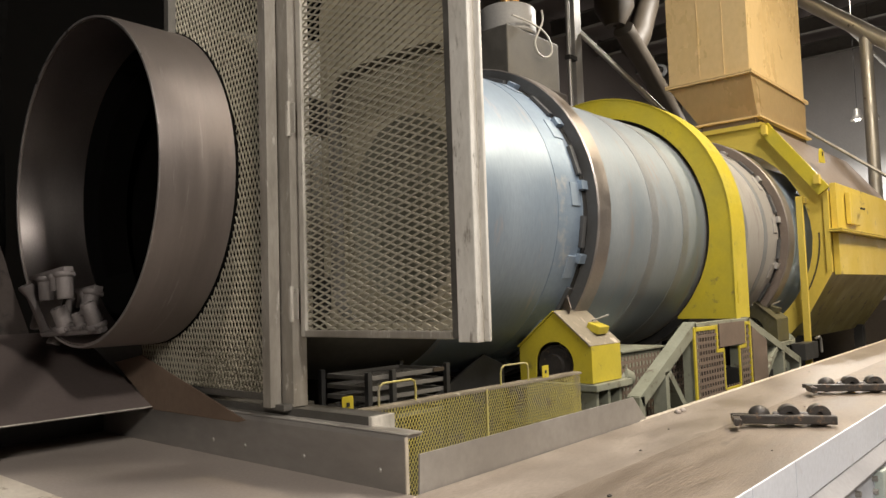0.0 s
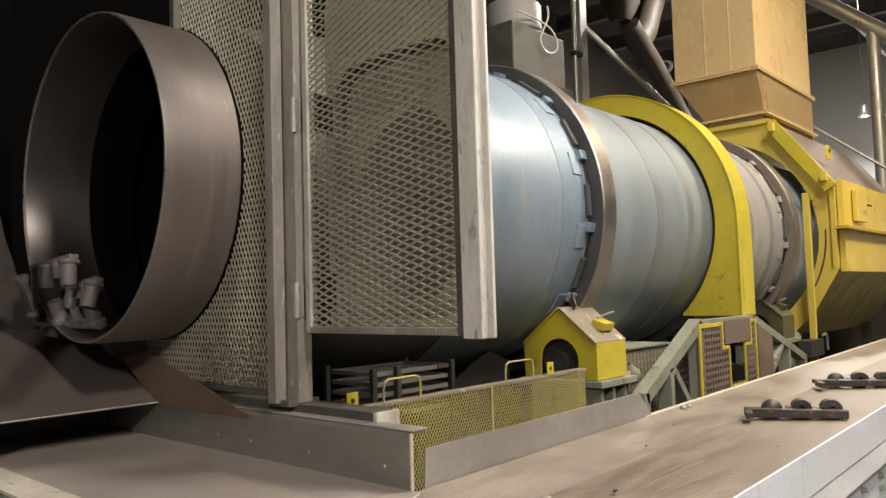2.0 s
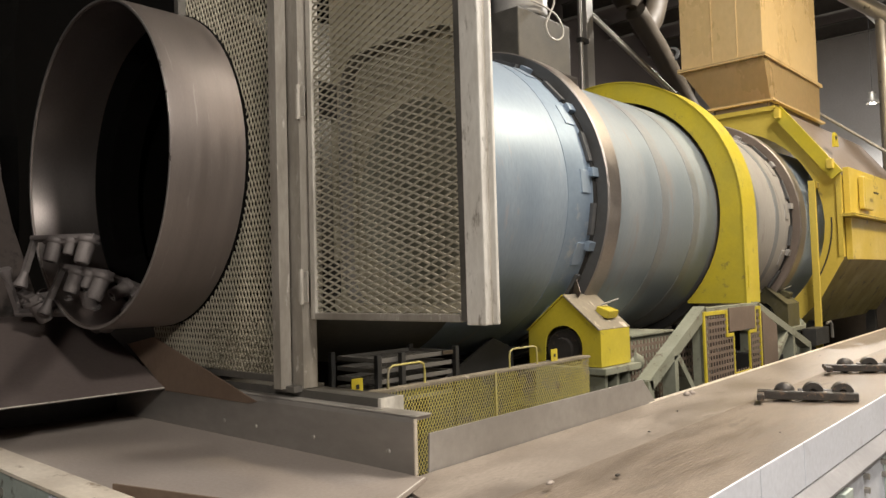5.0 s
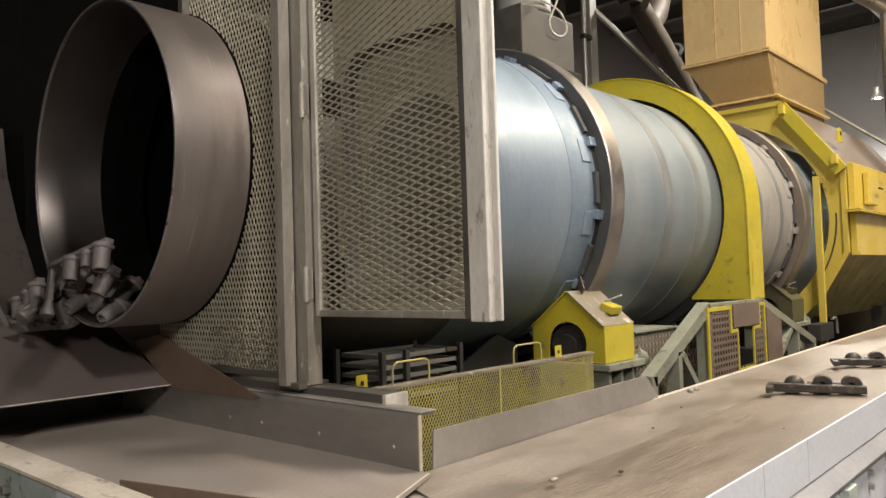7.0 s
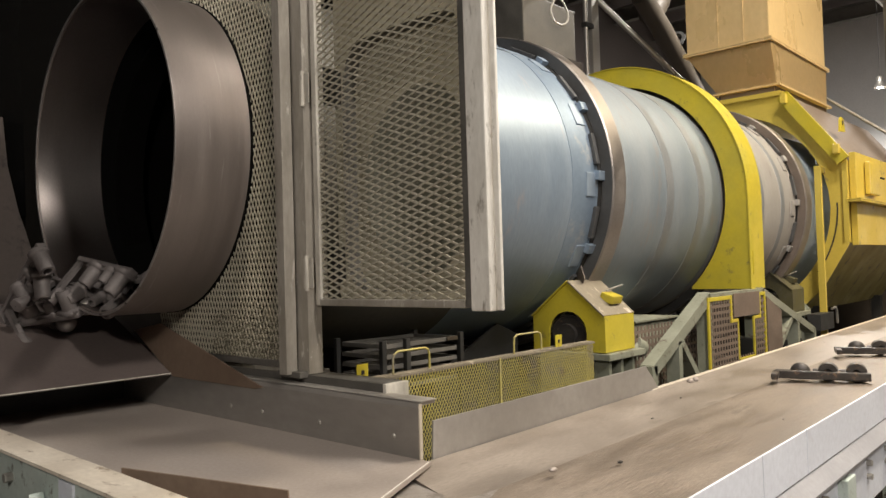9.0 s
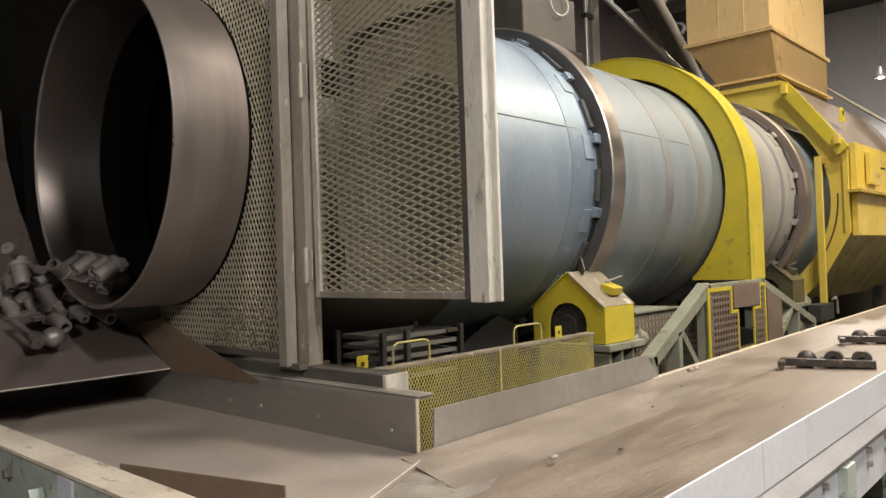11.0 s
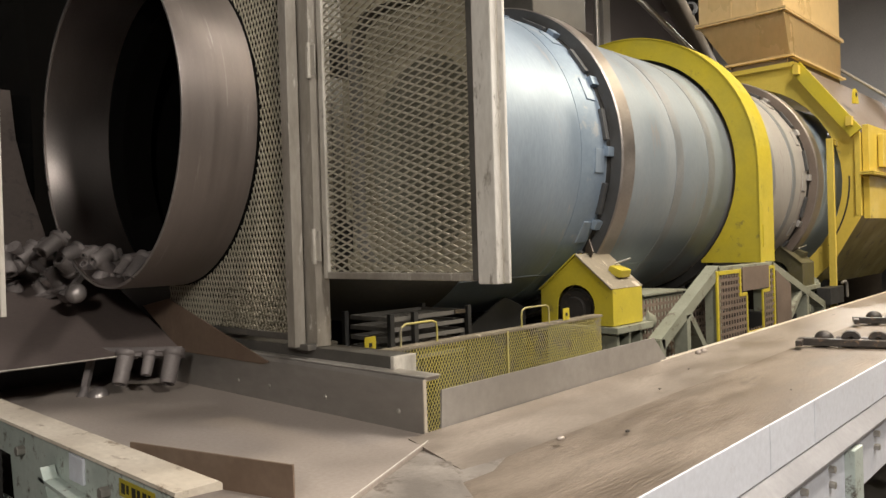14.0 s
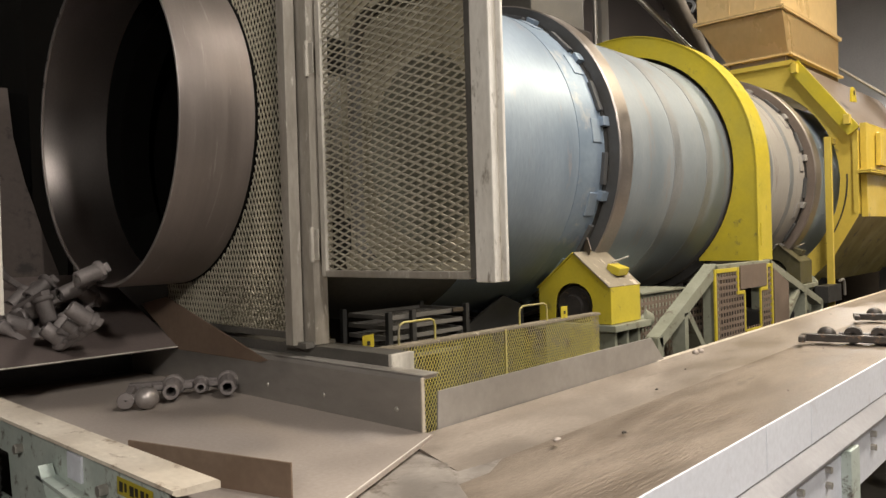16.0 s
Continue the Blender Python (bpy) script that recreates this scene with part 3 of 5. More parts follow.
        part(name, bm, mt, d, "scuffed pale galvanised stile" if mt in (POST_STEEL, STILE_WHITE) else "")
    for z in (0.06, 0.80, 1.9):
        bm = bmesh.new()
        bar(bm, (-0.055, 0.006, z), (-0.055, 0.006, z + 0.14), 0.009, 10)
        box(bm, (-0.052, -0.03, z + 0.01), (-0.048, 0.03, z + 0.13))
        part("hinge", bm, POST_STEEL, d, "steel butt hinge")

    b = thing("base_beam", "grimy steel channel beam under the guard with worn end", "beam", (1.85, 3.2, 0))
    bm = bmesh.new()
    prism(bm, [(-0.05, 1.085), (0.06, 1.085), (0.06, 1.095), (-0.04, 1.095), (-0.04, 1.175), (0.06, 1.175), (0.06, 1.187), (-0.05, 1.187)], 1, -1.235, 1.3)
    part("channel", bm, BEAM_STEEL, b)
    bm = bmesh.new()
    box(bm, (-0.052, -1.247, 1.083), (0.062, -1.228, 1.1885), 0.004)
    part("end_cap", bm, POST_STEEL, b, "bright worn beam end")
    for y in (-1.0, -0.2, 0.9):
        bm = bmesh.new()
        box(bm, (-0.04, y, 0.0), (0.04, y + 0.08, 1.085), 0.003)
        part("leg", bm, BEAM_STEEL, b)



def fan_housing():
    """Dusty sheet housing close behind the guard door, with a recessed round inlet."""
    t = thing("fan_housing", "dust caked sheet steel fan housing with a round inlet", "machine part", (2.02, 2.0, 0))
    cy, cz, n = -0.005, 1.95, 48
    edge = []
    for k in range(n):
        a = 2 * math.pi * k / n
        c, q = math.cos(a), math.sin(a)
        edge.append((cy + (0.425 if c > 0 else 0.27) * math.copysign(abs(c) ** 0.3, c), cz + (0.61 if q > 0 else 0.44) * math.copysign(abs(q) ** 0.3, q)))
    outer = []
    for y, z in edge:
        d = Vector((y - cy, z - cz))
        k = min((0.47 if d.x > 0 else 0.29) / max(abs(d.x), 1e-6), (0.95 if d.y > 0 else 0.468) / max(abs(d.y), 1e-6))
        outer.append((cy + d.x * max(k, 1.0), cz + d.y * max(k, 1.0)))
    bell = [(cy + (0.36 if math.cos(2 * math.pi * k / n) > 0 else 0.25) * math.cos(2 * math.pi * k / n), cz + 0.375 * math.sin(2 * math.pi * k / n)) for k in range(n)]
    throat = [(cy + 0.24 * math.cos(2 * math.pi * k / n), cz + 0.25 * math.sin(2 * math.pi * k / n)) for k in range(n)]

    def strip(name, a, xa, b, xb, material, label=""):
        verts = [(xa, y, z) for y, z in a] + [(xb, y, z) for y, z in b]
        faces = [(k, (k + 1) % n, n + (k + 1) % n, n + k) for k in range(n)]
        return raw(name, verts, faces, material, t, label, True)
    strip("face_plate", outer, 0.0, edge, 0.0, HOUSING_DUST, "face plate pale with caked dust")
    # Recess wall coloured dark for the shade inside the opening.
    strip("recess_wall", edge, 0.0, edge, 0.075, BEAM_STEEL)
    strip("recess_face", edge, 0.075, bell, 0.06, HOUSING_DUST)
    strip("bell_mouth", bell, 0.06, throat, 0.085, INLET_DUST, "dark grey bell mouth of the inlet")
    bm = bmesh.new()
    bm.faces.new([bm.verts.new((0.085, y, z)) for y, z in throat])
    part("inlet_grille", bm, INLET_DUST, t)
    for z in (1.55, 2.3):
        bm = bmesh.new()
        box(bm, (-0.135, 0.42, z), (-0.002, 0.46, z + 0.15), 0.004)
        part("bracket", bm, BLACK_STEEL, t)


guard_wall()
fan_housing()


# ---- yellow housing over the girth gear ----
def gear_guard():
    t = thing("gear_guard", "yellow painted sheet steel housing over the drum gear", "guard", (6.14, AXIS_Y, 1.365))
    dz = AXIS_Z - 1.365
    ro, ri = 1.235, 1.055
    n = 48

    def ring(r):
        return [(r * math.cos(radians(180 - 180 * k / n)), dz + r * math.sin(radians(180 - 180 * k / n))) for k in range(n + 1)]
    drum_low = [(1.055 * math.cos(radians(180 + a)), dz + 1.055 * math.sin(radians(180 + a))) for a in range(0, 48, 3) if dz + 1.055 * math.sin(radians(180 + a)) > 0.005]
    for x in (-0.14, 0.135):
        bm = bmesh.new()
        o, i = ring(ro), ring(ri)
        for a, b, c, d in zip(o, o[1:], i[1:], i):
            prism(bm, [a, b, c, d], 0, x, x + 0.005)
        bmesh.ops.remove_doubles(bm, verts=bm.verts[:], dist=0.0005)
        part("side_plate", bm, YELLOW, t)
        for s in (1, -1):
            bm = bmesh.new()
            pts = [(-ro * s, dz), (-ro * s, 0.0), (drum_low[-1][0] * s, 0.0)] + [(p[0] * s, p[1]) for p in drum_low[::-1]]
            prism(bm, pts, 0, x, x + 0.005)
            part("skirt_plate", bm, YELLOW, t)
    bm = bmesh.new()
    o, o2 = ring(ro + 0.002), ring(ro - 0.006)
    for a, b, c, d in zip(o, o[1:], o2[1:], o2):
        prism(bm, [a, b, c, d], 0, -0.148, 0.148)
    bmesh.ops.remove_doubles(bm, verts=bm.verts[:], dist=0.0005)
    part("rim_cover", bm, YELLOW, t)
    for s in (1, -1):
        bm = bmesh.new()
        box(bm, (-0.148, -ro * s - 0.004, 0.0), (0.148, -ro * s + 0.004, dz))
        box(bm, (-0.10, -ro * s - 0.010, 0.12), (-0.07, -ro * s - 0.004, 0.30), 0.002)
        part("side_cover", bm, YELLOW, t)
    # joint flange and bolts at the crown
    for a in (72, 76):
        bm = bmesh.new()
        box(bm, (-0.15, 1.10, -0.005), (0.15, 1.25, 0.005), m=Matrix.Translation((0, 0, dz)) @ Matrix.Rotation(radians(a), 4, "X"))
        part("joint_flange", bm, YELLOW, t)
    bm = bmesh.new()
    pipe(bm, [(0.0, 0.62, dz + 1.08), (0.0, 0.64, dz + 1.2), (0.0, 0.56, dz + 1.25), (0.0, 0.5, dz + 1.2), (0.0, 0.5, dz + 1.12)], 0.012)
    part("lifting_eye", bm, YELLOW, t)


gear_guard()


# ---- base of the drum ----
def roller_cover(x, y0, mat_top, label, paint):
    """Gabled cover over a trunnion roller, arch open at the end."""
    t = thing("roller_cover", label, "machine part", (x, y0, 1.06))
    arch = [(0.01 + 0.135 * math.cos(radians(a)), 0.115 + 0.135 * math.sin(radians(a))) for a in range(0, 181, 15)]
    bm = bmesh.new()
    poly = [(-0.245, 0.005), (-0.245, 0.225), (0.0, 0.43), (0.27, 0.215), (0.27, 0.005), (0.15, 0.005)] + [(p[0], p[1]) for p in arch] + [(-0.115, 0.005)]
    prism(bm, poly, 0, 0.0, 0.008)
    part("gable", bm, paint, t, "yellow gable with arched opening")
    for a, b, mt in (((-0.248, 0.222), (0.0, 0.434), mat_top), ((0.0, 0.434), (0.273, 0.213), paint)):
        bm = bmesh.new()
        d = Vector((0, b[0] - a[0], b[1] - a[1])).normalized()
        nrm = Vector((0, -d.z, d.y)) * 0.008
        prism(bm, [a, b, (b[0] + nrm.y, b[1] + nrm.z), (a[0] + nrm.y, a[1] + nrm.z)], 0, -0.012, 0.36)
        part("roof_plate", bm, mt, t, "dust covered roof plate" if mt is mat_top else "")
    bm = bmesh.new()
    box(bm, (0.0, -0.252, 0.005), (0.35, -0.245, 0.225))
    part("front_plate", bm, paint, t)
    bm = bmesh.new()
    box(bm, (0.34, -0.24, 0.005), (0.348, 0.26, 0.22))
    part("back_plate", bm, paint, t)
    bm = bmesh.new()
    bmesh.ops.create_cone(bm, cap_ends=True, segments=40, radius1=0.125, radius2=0.125, depth=0.06, matrix=Matrix.Translation((0.07, 0.03, 0.10)) @ Matrix.Rotation(radians(90), 4, "Y"))
    bmesh.ops.create_cone(bm, cap_ends=True, segments=32, radius1=0.07, radius2=0.08, depth=0.05, matrix=Matrix.Translation((0.03, 0.03, 0.10)) @ Matrix.Rotation(radians(90), 4, "Y"))
    for r in (0.118, 0.098):
        bmesh.ops.create_cone(bm, cap_ends=True, segments=32, radius1=r, radius2=r - 0.006, depth=0.012, matrix=Matrix.Translation((0.036 - r * 0.03, 0.03, 0.10)) @ Matrix.Rotation(radians(-90), 4, "Y"))
    part("bearing", bm, CASTING_DARK, t, "dark oily bearing housing", True)
    bm = bmesh.new()
    box(bm, (-0.06, -0.045, 0.0), (0.06, 0.045, 0.05), 0.005, Matrix.Translation((0.22, -0.165, 0.30)) @ Matrix.Rotation(radians(20), 4, "X"))
    part("latch_block", bm, paint, t)
    bm = bmesh.new()
    bar(bm, (0.2, -0.15, 0.37), (0.33, -0.19, 0.40), 0.006, 6)
    part("pin", bm, GREY_STEEL, t)
    bm = bmesh.new()
    flat(bm, (0.12, -0.035, 0.42), (0.16, 0.015, 0.5), 0.006, 0.1)
    part("lip_plate", bm, ROOF_GREY, t)
    bm = bmesh.new()
    box(bm, (-0.02, -0.29, -0.04), (0.42, 0.3, 0.0), 0.005)
    part("base_plate", bm, GREEN_STEEL, t)
    for k in range(3):
        bm = bmesh.new()
        box(bm, (0.02 + 0.14 * k, -0.26, -0.6), (0.05 + 0.14 * k, 0.24, -0.04), 0.003)
        part("web", bm, GREEN_STEEL, t)
    bm = bmesh.new()
    box(bm, (0.0, -0.24, -1.06), (0.38, 0.26, -0.6), 0.01)
    part("pedestal", bm, GREEN_STEEL, t)
    bm = bmesh.new()
    bar(bm, (0.42, -0.2, 0.02), (0.52, -0.2, -0.02), 0.06, 16)
    bar(bm, (0.3, -0.2, -0.02), (0.44, -0.2, 0.0), 0.045, 12)
    part("shaft_end", bm, GREEN_STEEL, t, smooth=True)
    return t


roller_cover(3.90, 2.555, DUSTY_TOP, "yellow gabled trunnion roller cover on a green stand", YELLOW)
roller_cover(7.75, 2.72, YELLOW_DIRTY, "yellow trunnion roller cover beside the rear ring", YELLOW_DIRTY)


def support_frame():
    t = thing("support_frame", "grey-green welded steel A-frame below the gear housing", "frame", (5.6, 2.2, 0))
    segs = [((5.05, 1.33), (6.10, 1.33), 0.07), ((5.08, 1.345), (4.22, 0.93), 0.075), ((6.07, 1.345), (7.35, 0.93), 0.06), ((4.22, 0.96), (4.22, 0.0), 0.07),
            ((5.06, 1.30), (5.06, 0.0), 0.06), ((6.42, 1.2), (6.42, 0.0), 0.05), ((4.58, 1.08), (4.58, 0.0), 0.05), ((4.62, 1.07), (5.05, 0.6), 0.045), ((6.9, 1.05), (6.9, 0.0), 0.05), ((6.42, 0.85), (6.75, 1.08), 0.04),
            ((7.35, 0.95), (7.35, 0.0), 0.05)]
    for (x0, z0), (x1, z1), w in segs:
        bm = bmesh.new()
        flat(bm, (x0 - 5.6, 0, z0), (x1 - 5.6, 0, z1), 0.09, w, (0, 0, 1) if abs(x1 - x0) > 0.05 else (1, 0, 0))
        part("beam", bm, GREEN_STEEL, t)
    p = thing("perforated_guard", "rusty perforated guard plate with yellow painted edging", "guard", (5.04, 2.15, 0.84))
    # punched plate: strips leave square holes
    verts, faces = [], []

    def slab(x0, x1, z0, z1, y0=0.0, y1=0.004):
        b = len(verts)
        verts.extend([(x, y, z) for x in (x0, x1) for y in (y0, y1) for z in (z0, z1)])
        faces.extend([[b + i for i in q] for q in ((0, 1, 3, 2), (4, 6, 7, 5), (0, 4, 5, 1), (2, 3, 7, 6), (0, 2, 6, 4), (1, 5, 7, 3))])
    step, hole = 0.047, 0.027

    def solid(x, z):
        return not (0.50 < x < 0.80 and 0.03 < z < 0.32) and not (0.40 < x < 0.92 and z >= 0.32)
    nx, nz = 22, 10
    for i in range(nx):
        for j in range(nz):
            x, z = i * step, j * step
            if not solid(x, z):
                continue
            slab(x, x + step, z, z + step - hole)
            slab(x, x + step - hole, z + step - hole, z + step)
    raw("punched_plate", verts, faces, RUST_PERF, p, "rusty plate full of square holes")
    for lo, hi in (((-0.03, -0.004, 0.0), (-0.002, 0.01, 0.5)), ((0.0, -0.004, 0.472), (0.36, 0.01, 0.5)), ((0.365, -0.004, 0.30), (0.39, 0.01, 0.5)), ((0.392, -0.004, 0.30), (0.50, 0.01, 0.325)),
                   ((0.485, -0.004, 0.02), (0.505, 0.01, 0.298)), ((0.507, -0.004, 0.005), (0.80, 0.01, 0.03)), ((0.802, -0.004, 0.02), (0.82, 0.01, 0.32)), ((0.822, -0.004, 0.30), (0.93, 0.01, 0.325)), ((0.932, -0.004, 0.3), (0.955, 0.01, 0.5)),
                   ((1.04, -0.004, 0.0), (1.065, 0.01, 0.5)), ((0.957, -0.004, 0.475), (1.038, 0.01, 0.5))):
        bm = bmesh.new()
        box(bm, lo, hi, 0.002)
        part("edging", bm, YELLOW, p, "chipped yellow edging")
    bm = bmesh.new()
    box(bm, (0.41, -0.008, 0.335), (0.925, 0.0, 0.51), 0.002)
    part("cover_plate", bm, RUST_PERF, p, "plain rusty cover plate")
    bm = bmesh.new()
    box(bm, (1.09, -0.004, -0.02), (1.42, 0.006, 0.46), 0.002)
    for v in bm.verts:
        if v.co.x > 1.3 and v.co.z > 0.3:
            v.co.z -= 0.13
    part("side_plate", bm, RUST_PERF, p, "plain rusty side plate")
    bm = bmesh.new()
    box(bm, (0.0, 0.0, -0.84), (1.06, 0.01, -0.005))
    part("lower_plate", bm, RUST_PERF, p)
    # guard further back
    q = thing("perforated_guard", "dim perforated guard plate behind the frame", "guard", (4.28, 2.32, 0.72))
    verts, faces = [], []
    for i in range(20):
        for j in range(10):
            x, z = i * step, j * step
            slab(x, x + step, z, z + step - hole)
            slab(x, x + step - hole, z + step - hole, z + step)
    raw("punched_plate", verts, faces, RUST_PERF, q)
    bm = bmesh.new()
    box(bm, (0.0, 0.0, -0.7), (0.94, 0.01, -0.005))
    part("lower_plate", bm, RUST_PERF, q)
    g = thing("gear_case", "grey-green painted box behind the roller cover", "machine part", (4.85, 2.72, 0))
    bm = bmesh.new()
    box(bm, (-0.30, -0.26, 0.0), (0.30, 0.2, 1.19), 0.008)
    part("case", bm, GREEN_STEEL, g)
    bm = bmesh.new()
    box(bm, (-0.32, -0.28, 1.192), (0.32, 0.21, 1.206), 0.003)
    part("lid", bm, GREEN_STEEL, g)
    for x in (4.0, 6.1, 7.8):
        s = thing("drum_saddle", "dark steel cross beam under the drum", "beam", (x, 3.45, 0))
        bm = bmesh.new()
        box(bm, (-0.12, -1.0, 0.55), (0.12, 1.0, 0.8), 0.01)
        part("cross_beam", bm, BLACK_STEEL, s)
        for y in (-0.9, 0.7):
            bm = bmesh.new()
            box(bm, (-0.1, y, 0), (0.1, y + 0.2, 0.55), 0.01)
            part("leg", bm, BLACK_STEEL, s)


support_frame()


# ---- yellow mesh fence in front of the drum ----
def yellow_fence():
    t = thing("mesh_fence", "low yellow expanded mesh guard with dusty flat top", "guard", (2.9, 2.3, 0))
    o = Vector(t.location)
    for u0, u1 in ((1.93, 2.885), (2.90, 3.765)):
        expanded_mesh("mesh_sheet", YELLOW_MESH, t, u0, u1, 0.6179, 1.1451, 0.0185, 0.031, lambda u, v, w: (u - o.x, w, v - o.z), 0.0023, 0.003, None, "yellow diamond mesh", 0.0003, 6)
    expanded_mesh("mesh_sheet", YELLOW_MESH, t, 2.31, 2.37, 0.6179, 1.1451, 0.0185, 0.031, lambda u, v, w: (0.872 + w, u - o.y, v - o.z), 0.0023, 0.003, None, "", 0.0003, 7)
    bm = bmesh.new()
    box(bm, (-1.0, 0.002, 1.146), (0.87, 0.058, 1.150), 0.001)
    hem = bmesh.new()
    box(hem, (-1.0, -0.003, 1.137), (0.87, 0.002, 1.1465), 0.001)
    part("hem", hem, DUSTY_TOP, t, "folded dusty top hem")
    part("top_sheet", bm, DUSTY_TOP, t, "dust covered top sheet")
    for x in (-0.015,):
        bm = bmesh.new()
        box(bm, (x - 0.006, -0.004, 0.6), (x + 0.008, 0.004, 1.146))
        part("stiffener", bm, YELLOW_MESH, t)
    bm = bmesh.new()
    box(bm, (-1.0, -0.004, 0.0), (0.87, 0.004, 0.62))
    part("kick_plate", bm, YELLOW, t)
    for x0, x1 in ((2.18, 2.405), (3.03, 3.27)):
        bm = bmesh.new()
        a, b, z, r = x0 - o.x, x1 - o.x, 1.15, 0.03
        pts = [(a, 0.02, z), (a, 0.02, z + 0.06), (a + 0.006, 0.02, z + 0.082), (a + r, 0.02, z + 0.095), (b - r, 0.02, z + 0.095), (b - 0.006, 0.02, z + 0.085), (b, 0.02, z + 0.06), (b, 0.02, z)]
        pipe(bm, pts, 0.005)
        part("handle", bm, YELLOW_MESH, t, "bent yellow rod handle", True)
    for x in (2.0, 3.42):
        bm = bmesh.new()
        box(bm, (x - o.x - 0.03, 0.01, 1.15), (x - o.x + 0.03, 0.014, 1.215), 0.001)
        tag = part("tag_plate", bm, YELLOW, t, "small yellow tag plate")
        bm = bmesh.new()
        box(bm, (x - o.x - 0.008, 0.007, 1.173), (x - o.x + 0.008, 0.0095, 1.19))
        part("bolt", bm, BLACK_STEEL, tag)


yellow_fence()


# ---- feeder that carries the castings from the mouth to the conveyor ----
def vibrating_feeder():
    t = thing("vibrating_feeder", "dust coated vibrating feeder trough below the drum mouth", "conveyor", (1.3, 2.5, 0.0))
    ox, oy = 1.3, 2.5

    def sh(pts):
        return [(x - ox, y - oy) for x, y in pts]
    bm = bmesh.new()
    prism(bm, sh([(1.75, 3.95), (1.75, 1.70), (1.43, 1.555), (0.95, 1.34), (0.90, 2.05), (0.90, 3.95)]), 2, 0.945, 0.957)
    part("pan", bm, PAN_STEEL, t, "flat dusty steel pan")
    bm = bmesh.new()
    flat(bm, (1.74 - ox, 1.702 - oy, 0.957), (0.96 - ox, 1.351 - oy, 0.957), 0.003, 0.003)
    part("pan_edge", bm, STILE_WHITE, t, "bright worn edge of the pan")
    # far side flange with a rolled top lip
    bm = bmesh.new()
    prof = [(1.745, 0.957), (1.751, 0.957), (1.751, 1.118), (1.757, 1.128), (1.768, 1.132), (1.826, 1.134), (1.830, 1.139), (1.826, 1.145), (1.760, 1.145), (1.750, 1.139), (1.745, 1.126)]
    prism(bm, [(x - ox, z) for x, z in prof], 1, 1.750 - oy, 3.95 - oy)
    fl = part("side_flange", bm, FLANGE_STEEL, t, "brushed steel side flange with rolled lip")
    bm = bmesh.new()
    prism(bm, [(1.752 - ox, 1.1455), (1.828 - ox, 1.1455), (1.826 - ox, 1.150), (1.758 - ox, 1.150)], 1, 1.740 - oy, 3.4 - oy, 0.001)
    part("lip_wear_strip", bm, LIP_STEEL, fl, "bright worn top of the lip")
    bm = bmesh.new()
    box(bm, (1.743 - ox, 1.742 - oy, 0.957), (1.757 - ox, 1.749 - oy, 1.14), 0.002)
    part("end_edge", bm, RAIL_TOP, fl, "bright worn end edge")
    for y in (2.90, 2.66, 2.28, 1.87):
        bm = bmesh.new()
        bmesh.ops.create_uvsphere(bm, u_segments=12, v_segments=6, radius=0.0095, matrix=Matrix.Translation((1.744 - ox, y - oy, 1.02)) @ Matrix.Diagonal((0.5, 1, 1, 1)))
        part("bolt_head", bm, GREY_STEEL, fl, "bright bolt head", True)
    # brown liner at the flange's upper end
    bm = bmesh.new()
    prism(bm, [(y - oy, z) for y, z in ((3.80, 1.318), (3.517, 1.362), (2.648, 1.122), (2.70, 1.11), (3.40, 1.11))], 0, 1.738 - ox, 1.744 - ox)
    part("liner_plate", bm, BROWN_STEEL, t, "rusty brown liner plate")
    # chute plate that slopes down from the mouth
    bm = bmesh.new()
    prism(bm, [(3.412 - oy, 1.118), (3.412 - oy, 1.126), (4.25 - oy, 1.475), (4.25 - oy, 1.465)], 0, 0.35 - ox, 1.735 - ox)
    part("chute_plate", bm, CHUTE_DARK, t, "mauve-brown sloping chute plate")
    bm = bmesh.new()
    box(bm, (0.35 - ox, 3.408 - oy, 1.1215), (1.735 - ox, 3.4115 - oy, 1.127), 0.0008)
    part("chute_lip", bm, POST_STEEL, t, "bright worn lip")
    # Black sheet added where there is only shade under the chute plate.
    bm = bmesh.new()
    box(bm, (0.35 - ox, 3.94 - oy, 0.958), (1.744 - ox, 3.95 - oy, 1.33))
    part("back_plate", bm, BLACK_STEEL, t, "added black plate for the dark under the chute")
    # near side liner
    bm = bmesh.new()
    prism(bm, sh([(0.915, 2.12), (1.075, 1.545), (1.081, 1.547), (0.921, 2.122)]), 2, 0.82, 1.05, 0.002)
    part("side_liner", bm, BROWN_STEEL, t, "rusty brown side liner")
    # near rail
    bm = bmesh.new()
    prism(bm, [(0.775 - ox, 1.052), (0.885 - ox, 1.052), (0.893 - ox, 1.046), (0.893 - ox, 1.030), (0.783 - ox, 1.036), (0.772 - ox, 1.044)], 1, 1.57 - oy, 3.95 - oy)
    part("top_rail", bm, RAIL_TOP, t, "worn beige top rail")
    bm = bmesh.new()
    prism(bm, [(1.635 - oy, 1.036), (1.635 - oy, 0.74), (1.90 - oy, 0.74), (2.02 - oy, 0.90), (2.34 - oy, 0.925), (2.40 - oy, 0.90), (2.50 - oy, 0.70), (2.72 - oy, 0.70),
               (2.76 - oy, 0.93), (3.95 - oy, 0.95), (3.95 - oy, 1.036)], 0, 0.79 - ox, 0.802 - ox, 0.002)
    web = part("side_web", bm, PALE_GREEN, t, "chipped pale green side plate")
    bm = bmesh.new()
    prism(bm, [(2.05 - oy, 0.925), (2.36 - oy, 0.945), (2.36 - oy, 0.935), (2.05 - oy, 0.912)], 0, 0.745 - ox, 0.789 - ox)
    part("bent_edge", bm, PALE_GREEN, web, "bent lower edge of the plate")
    bm = bmesh.new()
